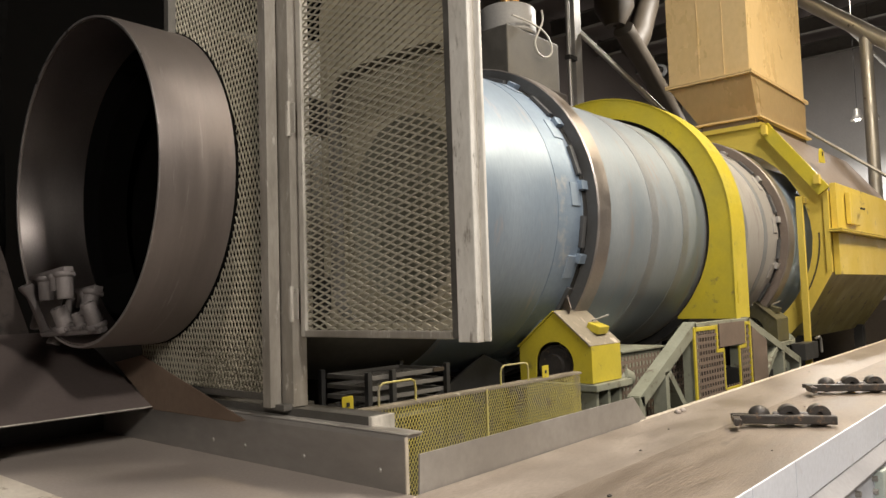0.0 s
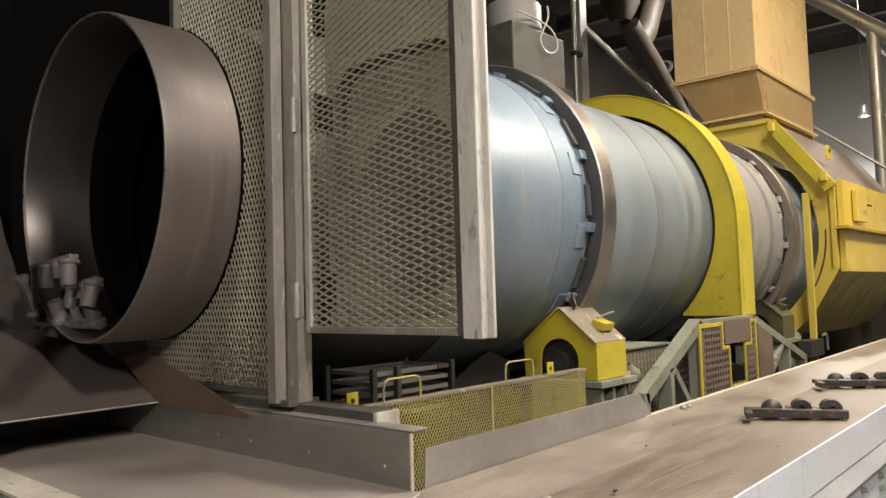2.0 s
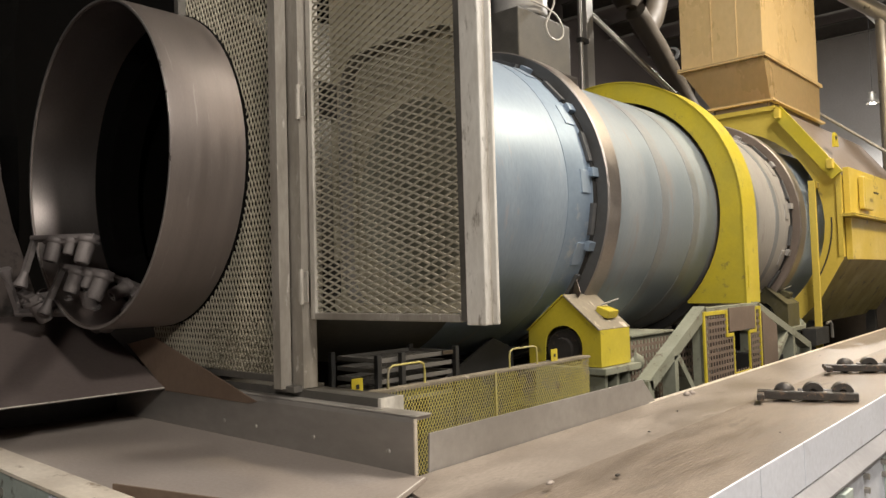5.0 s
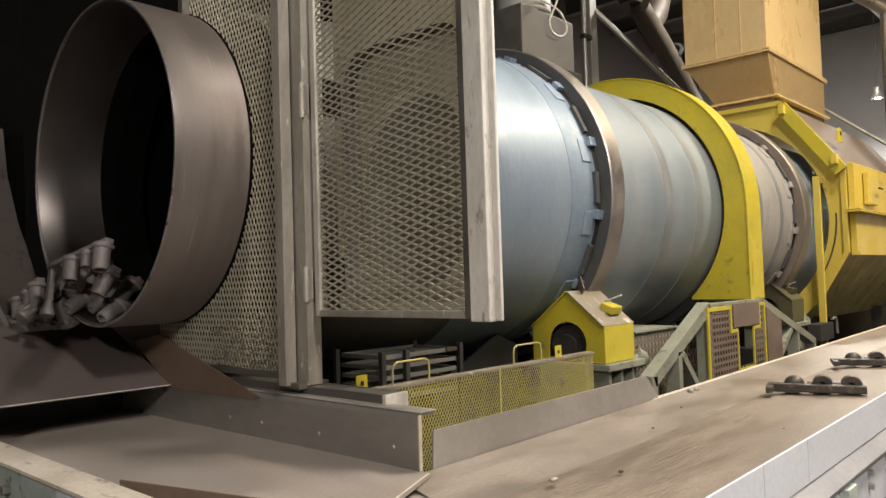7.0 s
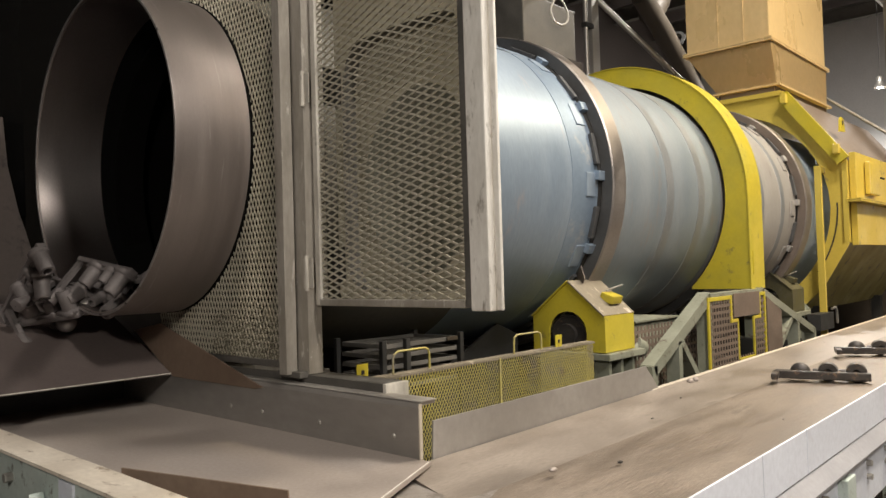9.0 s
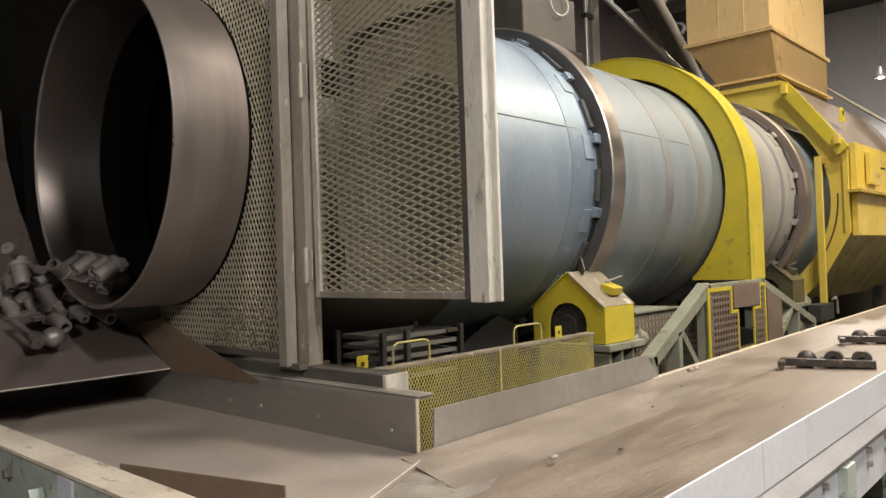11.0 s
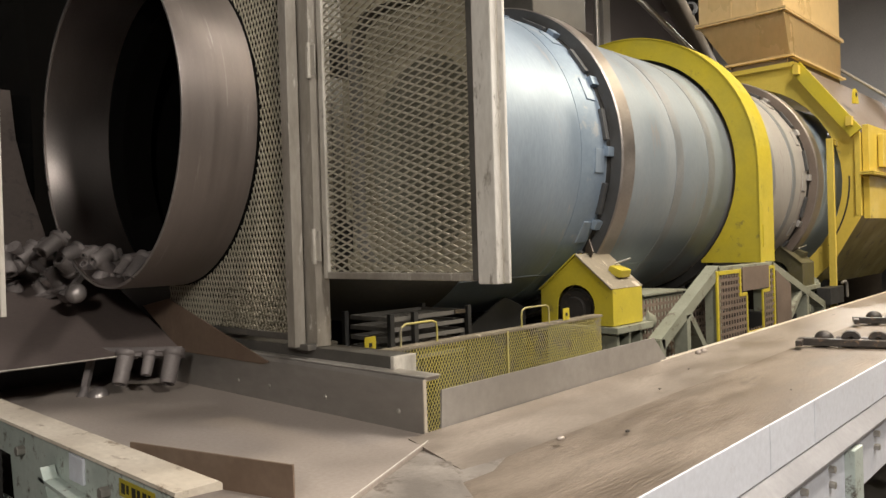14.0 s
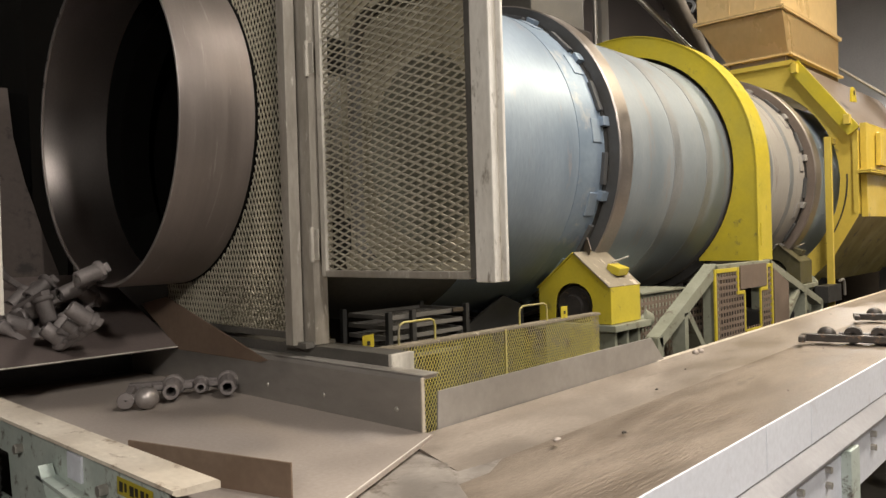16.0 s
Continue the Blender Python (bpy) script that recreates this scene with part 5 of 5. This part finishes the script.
        prism(bm, [(-0.12, 0.0), (0.12, 0.0), (0.12, 0.03), (0.015, 0.03), (0.015, 0.5), (0.12, 0.5), (0.12, 0.53), (-0.12, 0.53), (-0.12, 0.5), (-0.015, 0.5), (-0.015, 0.03), (-0.12, 0.03)], 1, -10.4, 10.4)
        part("beam", bm, BEAM_STEEL, g)
    for k in range(3):
        g = thing("cable_tray", "pale conduit run under the roof", "conduit", (24, 1.2 + 1.3 * k, 7.6 - 0.25 * k), "conduits")
        bm = bmesh.new()
        bar(bm, (-7, 0, 0), (7.4, 0, 0.0), 0.04, 8)
        part("conduit", bm, GREY_STEEL, g)
        for x in (-6, 0, 6):
            bm = bmesh.new()
            bar(bm, (x, 0, 0), (x, 0, 11 - (7.6 - 0.25 * k)), 0.012, 6)
            part("hanger", bm, GREY_STEEL, g)

    # stack of mesh trays in the dark under the drum
    r = thing("tray_rack", "dark rack of stacked mesh trays under the drum", "rack", (2.66, 2.78, 0))
    for k in range(5):
        z = 1.02 + 0.05 * k
        bm = bmesh.new()
        for y in (-0.16, 0.16):
            box(bm, (-0.24, y - 0.005, z), (0.26, y + 0.005, z + 0.02))
        for x in (-0.25, 0.26):
            box(bm, (x, -0.155, z), (x + 0.008, 0.155, z + 0.02))
        tr = part("tray", bm, BEAM_STEEL, r, "mesh bottomed metal tray")
        for q in range(14):
            bm = bmesh.new()
            box(bm, (-0.235 + q * 0.036, -0.154, z + 0.002), (-0.222 + q * 0.036, 0.154, z + 0.005))
            part("wire", bm, BEAM_STEEL, tr)
    for x, y in ((-0.27, -0.17), (-0.27, 0.17), (0.285, -0.17), (0.285, 0.17), (-0.12, -0.18)):
        bm = bmesh.new()
        box(bm, (x - 0.013, y - 0.012, 0), (x + 0.013, y + 0.012, 1.26))
        part("upright", bm, BLACK_STEEL, r)
    bm = bmesh.new()
    box(bm, (0.18, -0.175, 1.222), (0.26, -0.168, 1.242), 0.001)
    part("marker", bm, OCHRE, r, "orange end marker")
    for x0, x1 in ((2.3, 3.85), (4.4, 5.9), (6.4, 9.0)):
        k = thing("plinth", "dark concrete plinth under the drum", "plinth", ((x0 + x1) / 2, 3.6, 0))
        bm = bmesh.new()
        box(bm, (-(x1 - x0) / 2, -0.55, 0), ((x1 - x0) / 2, 0.7, 0.55), 0.02)
        part("block", bm, FLOOR_MAT, k)
    w = thing("splash_plate", "dark grey sloping guard plate behind the roller", "guard", (3.5, 2.95, 0))
    bm = bmesh.new()
    prism(bm, [(-0.55, 0.55), (-0.4, 0.98), (0.18, 1.24), (0.38, 1.16), (0.38, 0.55)], 1, -0.01, 0.01)
    part("plate", bm, BLACK_STEEL, w)
    bm = bmesh.new()
    box(bm, (-0.5, -0.05, 0), (0.35, 0.05, 0.55), 0.01)
    part("foot", bm, BLACK_STEEL, w)

    # back of the discharge chute
    q = thing("chute_backplate", "brown dusted back plate of the discharge chute", "plate", (0.9, 4.27, 0))
    bm = bmesh.new()
    prism(bm, [(-0.9, 1.30), (0.62, 1.30), (0.60, 1.48), (0.53, 1.69), (0.485, 1.85), (0.45, 1.96), (0.40, 2.2), (0.38, 2.45), (-0.9, 2.45)], 1, -0.01, 0.01, 0.002)
    part("plate", bm, BACKPLATE, q)
    bm = bmesh.new()
    box(bm, (-0.9, 0.012, 0), (0.2, 0.06, 2.4))
    part("stay", bm, BLACK_STEEL, q)
    cu = thing("rubber_curtain", "ragged black rubber curtain beside the drum mouth", "curtain", (0.9, 4.4, 0))
    rnd = random.Random(3)
    for k in range(9):
        bm = bmesh.new()
        x = -0.95 + k * 0.165
        vs = []
        for j in range(9):
            z = 1.70 + j * 0.25
            w2 = 0.02 * rnd.uniform(-1, 1)
            vs.append([bm.verts.new((x + rnd.uniform(-0.012, 0.012), w2, z)), bm.verts.new((x + 0.155 + rnd.uniform(-0.012, 0.012), w2 + 0.02 * rnd.uniform(-1, 1), z))])
        fs = [bm.faces.new((a[0], a[1], b[1], b[0])) for a, b in zip(vs, vs[1:])]
        bmesh.ops.solidify(bm, geom=fs, thickness=0.008)
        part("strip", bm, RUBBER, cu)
    bm = bmesh.new()
    box(bm, (-1.0, -0.03, 3.7), (0.6, 0.05, 3.78), 0.004)
    box(bm, (0.5, -0.01, 3.78), (0.56, 0.03, 11))
    box(bm, (-1.01, -0.02, 0), (-0.95, 0.05, 3.7))
    part("hanger_frame", bm, BLACK_STEEL, cu)
    e = thing("edge_post", "pale worn upright flat bar beside the feeder", "post", (0.9, 3.13, 0))
    bm = bmesh.new()
    box(bm, (-0.02, 0.0, 1.36), (0.0, 0.075, 2.16), 0.003)
    part("flat_bar", bm, POST_STEEL, e)
    bm = bmesh.new()
    box(bm, (-0.06, 0.078, 0.0), (-0.01, 0.12, 2.2), 0.003)
    part("backing_post", bm, BLACK_STEEL, e)


background()


# ---- castings ----
def ring_tube(bm, x, y0, y1, z, ro, ri, seg=18):
    """A hollow spigot along y."""
    tmp = bmesh.new()
    lathe(tmp, [(y0, ri), (y0, ro * 0.96), (y0 + 0.3 * (y1 - y0), ro), (y1 - 0.012 * (1 if y1 > y0 else -1), ro), (y1, ro * 0.9), (y1, ri), (y1 - 0.5 * (y1 - y0), ri * 0.9)], seg)
    me = bpy.data.meshes.new("tmp")
    tmp.to_mesh(me)
    tmp.free()
    me.transform(Matrix.Translation((x, 0, z)) @ Matrix.Rotation(radians(90), 4, "Z"))
    bm.from_mesh(me)
    bpy.data.meshes.remove(me)


def put_in(bm, tmp, m):
    """Adds a small bmesh to another, moved by a matrix."""
    me = bpy.data.meshes.new("tmp")
    tmp.to_mesh(me)
    tmp.free()
    me.transform(m)
    bm.from_mesh(me)
    bpy.data.meshes.remove(me)


def roughen(bm, rnd, amount):
    for v in bm.verts:
        v.co += Vector((rnd.uniform(-1, 1), rnd.uniform(-1, 1), rnd.uniform(-1, 1))) * amount


def sprue_casting(material, seed, label, lengths, ball=True):
    """Flat runner with a tapered arm that ends in a foot and a ball riser, and three flanged hollow spouts."""
    t = thing("casting", label, "casting", (0, 0, 0), "castings on their runners")
    rnd = random.Random(seed)
    L = 0.45
    bm = bmesh.new()
    box(bm, (-L / 2, -0.012, -0.021), (L / 2, 0.012, 0.021), 0.005)
    for x in (-0.105, 0.01, 0.125):
        prism(bm, [(x - 0.022, -0.03), (x + 0.022, -0.03), (x + 0.03, -0.008), (x - 0.03, -0.008)], 2, -0.012, 0.012, 0.003)
    roughen(bm, rnd, 0.0012)
    part("runner", bm, material, t, smooth=True)
    bm = bmesh.new()
    flat(bm, (-L / 2 + 0.012, 0.006, 0.0), (-L / 2 + 0.016, -0.17, 0.0), 0.026, 0.026)
    tmp = bmesh.new()
    lathe(tmp, [(0.0, 0.004), (0.0, 0.015), (0.03, 0.019), (0.07, 0.034), (0.082, 0.032), (0.085, 0.004)], 12)
    put_in(bm, tmp, Matrix.Translation((-L / 2 + 0.016, -0.165, 0.0)) @ Matrix.Rotation(radians(-90), 4, "Z"))
    roughen(bm, rnd, 0.0015)
    part("arm", bm, material, t, "tapered arm with a flared foot", True)
    if ball:
        bm = bmesh.new()
        bmesh.ops.create_uvsphere(bm, u_segments=20, v_segments=12, radius=0.048, matrix=Matrix.Translation((-L / 2 + 0.092, -0.222, 0.002)) @ Matrix.Diagonal((1, 1.05, 0.95, 1)))
        bar(bm, (-L / 2 + 0.02, -0.222, 0.0), (-L / 2 + 0.06, -0.222, 0.0), 0.02, 10)
        roughen(bm, rnd, 0.0008)
        part("riser_ball", bm, RISER if material is CASTING else material, t, "shiny rounded riser", True)
    for x, ln, r in zip((-0.045, 0.07, 0.18), lengths, (0.037, 0.026, 0.037)):
        bm = bmesh.new()
        tmp = bmesh.new()
        lathe(tmp, [(0.008, r * 0.3), (0.008, r * 1.22), (0.02, r * 1.27), (0.028, r * 1.2), (0.034, r), (ln * 0.55, r * 0.97), (ln - 0.008, r * 0.93),
                    (ln, r * 0.85), (ln + 0.001, r * 0.56), (ln - 0.05, r * 0.5)], 18)
        put_in(bm, tmp, Matrix.Translation((x, 0, 0.004)) @ Matrix.Rotation(radians(-90), 4, "Z"))
        box(bm, (x - r * 1.15, -0.03, -0.03), (x + r * 1.15, -0.012, 0.012), 0.004)
        roughen(bm, rnd, 0.001)
        part("spout", bm, material, t, smooth=True)
    return t


def belt_casting(material, seed, label):
    """Casting that lies on its runner, domed cups upward."""
    t = thing("casting", label, "casting", (0, 0, 0), "castings on their runners")
    rnd = random.Random(seed)
    L = 0.45
    bm = bmesh.new()
    box(bm, (-L / 2, -0.02, -0.02), (L / 2, 0.02, 0.02), 0.006)
    box(bm, (-L / 2 - 0.004, -0.12, -0.015), (-L / 2 + 0.030, 0.015, 0.016), 0.006)
    roughen(bm, rnd, 0.0015)
    part("runner", bm, material, t)
    bm = bmesh.new()
    bmesh.ops.create_uvsphere(bm, u_segments=18, v_segments=10, radius=0.045, matrix=Matrix.Translation((-0.10, 0.055, 0.012)) @ Matrix.Diagonal((1.1, 0.9, 1, 1)))
    part("riser_ball", bm, material, t, smooth=True)
    for x, r in ((0.03, 0.048), (0.16, 0.05)):
        bm = bmesh.new()
        ring_tube(bm, x, -0.02, -0.095, 0.014, r, 0.018)
        for v in bm.verts:
            v.co.y = -v.co.y
        part("cup", bm, material, t, smooth=True)
    bm = bmesh.new()
    bar(bm, (-0.04, 0.05, 0.01), (0.2, 0.05, 0.01), 0.018, 10)
    part("link", bm, material, t)
    bm = bmesh.new()
    box(bm, (-L / 2, 0.085, -0.012), (-0.06, 0.105, 0.012), 0.004)
    part("side_bar", bm, material, t)
    return t


FALLING = sprue_casting(CASTING, 1, "grey shot-dusted casting with ball riser and hollow spouts", (0.16, 0.12, 0.16))
STUBBY = sprue_casting(CASTING, 4, "grey shot-dusted casting with short spouts on its runner", (0.12, 0.085, 0.13), False)
PIECES = [copy_thing(STUBBY, pose(0, 0, 0)), copy_thing(STUBBY, pose(0, 0, 0)), copy_thing(STUBBY, pose(0, 0, 0)), copy_thing(STUBBY, pose(0, 0, 0)),
          copy_thing(FALLING, pose(0, 0, 0)), copy_thing(STUBBY, pose(0, 0, 0)), STUBBY]
BELT_A = belt_casting(CASTING_DARK, 2, "dark iron casting on its runner lying on the conveyor")
BELT_B = copy_thing(BELT_A, pose(0, 0, 0))

# paths of the castings tumbling out of the mouth: seconds, place, turn
PILE = (
    ((0, 1.444, 3.577, 1.499, -67, -2, -79), (1, 1.456, 3.641, 1.489, -66, -1, -76), (2, 1.465, 3.747, 1.513, -65, 3, -71), (3, 1.461, 3.764, 1.475, -65, 3, -69), (4, 1.484, 3.889, 1.514, -62, 1, -54), (5.2, 1.443, 3.938, 1.496, -62, 1, -54), (6.5, 1.354, 3.938, 1.465, -64, -3, -65), (7.5, 1.331, 3.936, 1.399, -64, -5, -66), (8.5, 1.313, 3.871, 1.407, -64, -7, -65), (9, 1.314, 3.851, 1.407, -64, -7, -62), (11.5, 1.258, 3.973, 1.386, -64, -10, -64), (12.5, 1.253, 3.878, 1.406, -65, -9, -65), (13.5, 1.278, 4.098, 1.361, -64, -12, -61), (14, 1.305, 4.11, 1.36, -62, -16, -54), (14.5, 1.267, 3.843, 1.358, -66, -17, -69), (15.5, 1.297, 3.907, 1.355, -63, -19, -63), (16, 1.254, 3.441, 1.202, -45, -23, -78)),
    ((0, 1.382, 3.679, 1.769, 92, -3, -92), (1, 1.387, 3.676, 1.766, 91, -5, -91), (2, 1.397, 3.761, 1.808, 88, -4, -88), (3, 1.404, 3.773, 1.757, 83, -3, -84), (4, 1.419, 3.76, 1.862, 72, 1, -75), (5.2, 1.402, 3.725, 1.858, 72, 2, -74), (6.5, 1.393, 3.674, 1.854, 70, 5, -74), (7, 1.365, 3.514, 1.763, 74, -13, -78), (7.5, 1.372, 3.823, 1.812, 77, -16, -68), (8, 1.302, 3.806, 1.794, 87, -25, -78), (8.5, 1.241, 3.81, 1.663, 98, -32, -87), (9, 1.236, 3.858, 1.609, 91, -43, -81), (11.5, 1.196, 4.085, 1.554, 84, -28, -83), (12.5, 1.138, 4.016, 1.547, 95, -23, -93), (14.5, 1.176, 4.235, 1.514, 84, -31, -82), (15.5, 1.188, 3.998, 1.449, 74, -23, -79), (16, 1.191, 3.836, 1.352, 101, -15, -84)),
    ((0, 2.6, 3.8, 1.60, 29, 14, -82), (4, 2.1, 3.8, 1.60, 29, 14, -82), (6.5, 1.459, 3.615, 1.646, 29, 14, -82), (7, 1.492, 3.675, 1.557, 30, 11, -68), (7.5, 1.472, 3.746, 1.594, 29, 12, -74), (8, 1.488, 3.729, 1.563, 28, 12, -63), (9, 1.479, 3.675, 1.536, 27, 15, -60), (11.5, 1.462, 3.878, 1.583, -32, 10, -54), (12.5, 1.457, 3.858, 1.558, -32, 8, -55), (14, 1.452, 3.857, 1.496, -33, 2, -60), (14.5, 1.463, 3.93, 1.554, -33, 0, -60), (15.5, 1.429, 4.095, 1.506, -34, 3, -64), (16, 1.407, 3.943, 1.363, -31, 6, -64)),
    ((0, 2.5, 3.75, 1.58, 34, 7, -85), (9, 2.0, 3.75, 1.58, 34, 7, -85), (11.5, 1.471, 3.653, 1.671, 34, 7, -85), (12.5, 1.445, 3.545, 1.641, 28, 5, -86), (13.5, 1.469, 3.666, 1.684, 26, 3, -77), (14, 1.482, 3.843, 1.612, 22, 5, -71), (14.5, 1.454, 3.589, 1.658, 20, 0, -79), (15.5, 1.431, 3.781, 1.577, 17, -13, -82), (16, 1.397, 3.615, 1.444, 19, -20, -88)),
    ((0, 2.500, 3.700, 1.570, 39, -7, -76), (4, 2.000, 3.700, 1.570, 39, -7, -76), (6.5, 1.623, 3.645, 1.629, 39, -7, -76), (7.5, 1.609, 3.884, 1.588, 45, -6, -75), (9, 1.580, 3.767, 1.577, 53, -7, -77), (11.5, 1.570, 3.919, 1.585, 42, -7, -69), (12.5, 1.540, 3.603, 1.562, 47, -2, -77), (14.5, 1.581, 3.764, 1.556, 40, -7, -69), (15.5, 1.339, 4.162, 1.357, 38, -16, -60), (16, 1.282, 3.668, 1.285, 41, -11, -74)),
    ((0, 1.452, 4.033, 1.605, 177, 27, -101), (2, 1.447, 4.114, 1.597, 174, 26, -99), (4, 1.363, 4.064, 1.571, 146, 18, -103), (6.5, 1.353, 4.16, 1.625, 87, -14, -89), (7.5, 1.325, 4.184, 1.55, 84, -20, -86), (9, 1.275, 3.908, 1.578, 86, -18, -89), (11.5, 1.321, 4.414, 1.47, 9, -3, -66), (12.5, 1.275, 4.252, 1.471, -32, -5, -78), (14.5, 1.327, 4.468, 1.399, -29, -8, -64), (16, 1.153, 3.932, 1.211, -25, -8, -79)),
    ((0, 1.514, 3.659, 1.681, 75, -3, -94), (2, 1.501, 3.703, 1.7, 74, -4, -92), (4, 1.495, 3.697, 1.672, 70, 6, -84), (6.5, 1.444, 3.585, 1.757, 67, 6, -86), (7.5, 1.473, 3.615, 1.658, 58, 6, -84), (9, 1.477, 3.503, 1.654, 52, 9, -83), (11.5, 1.344, 4.211, 1.611, 39, -3, -71), (12.5, 1.277, 3.919, 1.654, 41, -8, -88), (14.5, 1.312, 3.95, 1.632, 36, -10, -79), (16, 1.272, 3.951, 1.418, 36, -13, -84)),
)


def motions():
    """Turning drum, shaking troughs, castings that slide and travel."""
    walk(DRUM, [(t, pose(0, AXIS_Y, AXIS_Z, 20.8 * t)) for t in range(17)])
    walk(SLEEVE_RING, [(t, pose(0, AXIS_Y, SLEEVE_Z, 20.8 * t)) for t in range(17)])
    shake_f, shake_c = [], []
    for k in range(65):
        t = k / 4
        s = 1 if k % 2 == 0 else -0.2
        if t < 6.2:
            a = 1 if (k // 2) % 2 == 0 else -1
        elif t < 9.8:
            a = -1 if k in (30, 31, 34, 35) else 1 if k % 2 == 0 else -1
        else:
            a = 1 if k in (46, 50, 54, 58, 62) else -1
        shake_f.append((t, pose(1.3, 2.5 - 0.007 * a, 0.0065 * a)))
        c = math.sin(2 * math.pi * t / 3.2 - 1.1)
        shake_c.append((t, pose(3.0 + 0.004 * c, 1.3, 0.005 * c * s)))
    walk(FEEDER, shake_f)
    walk(CONVEYOR, shake_c)
    walk(BELT_A, [(0, pose(3.67, 1.16, 0.985, 0, 0, -64)), (4.5, pose(3.90, 1.17, 0.988, 0, 0, -70)), (9, pose(4.12, 1.18, 0.99, 0, 0, -76)), (12.5, pose(4.30, 1.18, 0.992, 0, 0, -77)), (16, pose(4.46, 1.18, 0.994, 0, 0, -78))])
    walk(BELT_B, [(0, pose(4.90, 1.18, 0.997, 0, 0, -60)), (4.5, pose(5.10, 1.19, 1.0, 0, 0, -66)), (9, pose(5.27, 1.19, 1.002, 0, 0, -70)), (16, pose(5.58, 1.2, 1.006, 0, 0, -72))])

    def from_corner(x, y, z, rx, ry, rz):
        """The runner's left end is given; the piece is built round its middle."""
        m = pose(x, y, z, rx, ry, rz)
        return m @ Matrix.Translation((0.215, 0, 0))
    slide = ((0, 3.2, 3.7, 1.6, 30, 0, -20), (6, 2.3, 3.75, 1.6, 30, -4, -20), (9, 1.65, 3.85, 1.58, 28, -4, -20), (10.5, 1.42, 3.88, 1.50, 26, -4, -12),
             (11.5, 1.377, 3.815, 1.345, 21, -7, 18), (12, 1.43, 3.86, 1.364, 22, -7, 16), (12.5, 1.448, 3.799, 1.338, 21, -7, 18), (13, 1.44, 3.703, 1.298, 21, -8, 20), (13.5, 1.448, 3.59, 1.262, 40, -11, 20),
             (14, 1.509, 3.385, 1.136, 62, 0, -52))
    walk(FALLING, [(t, pose(*r)) for t, *r in slide] + [(14.3, from_corner(1.41, 3.42, 1.004, 2, 0, -30)), (14.5, from_corner(1.405, 3.40, 1.002, 2, 0, -31)), (16, from_corner(1.385, 3.15, 1.002, 2, 0, -31))])
    for ob, rows in zip(PIECES, PILE):
        out = [(t, pose(x, y, z, rx, ry, rz)) for t, x, y, z, rx, ry, rz in rows]
        walk(ob, out)


motions()
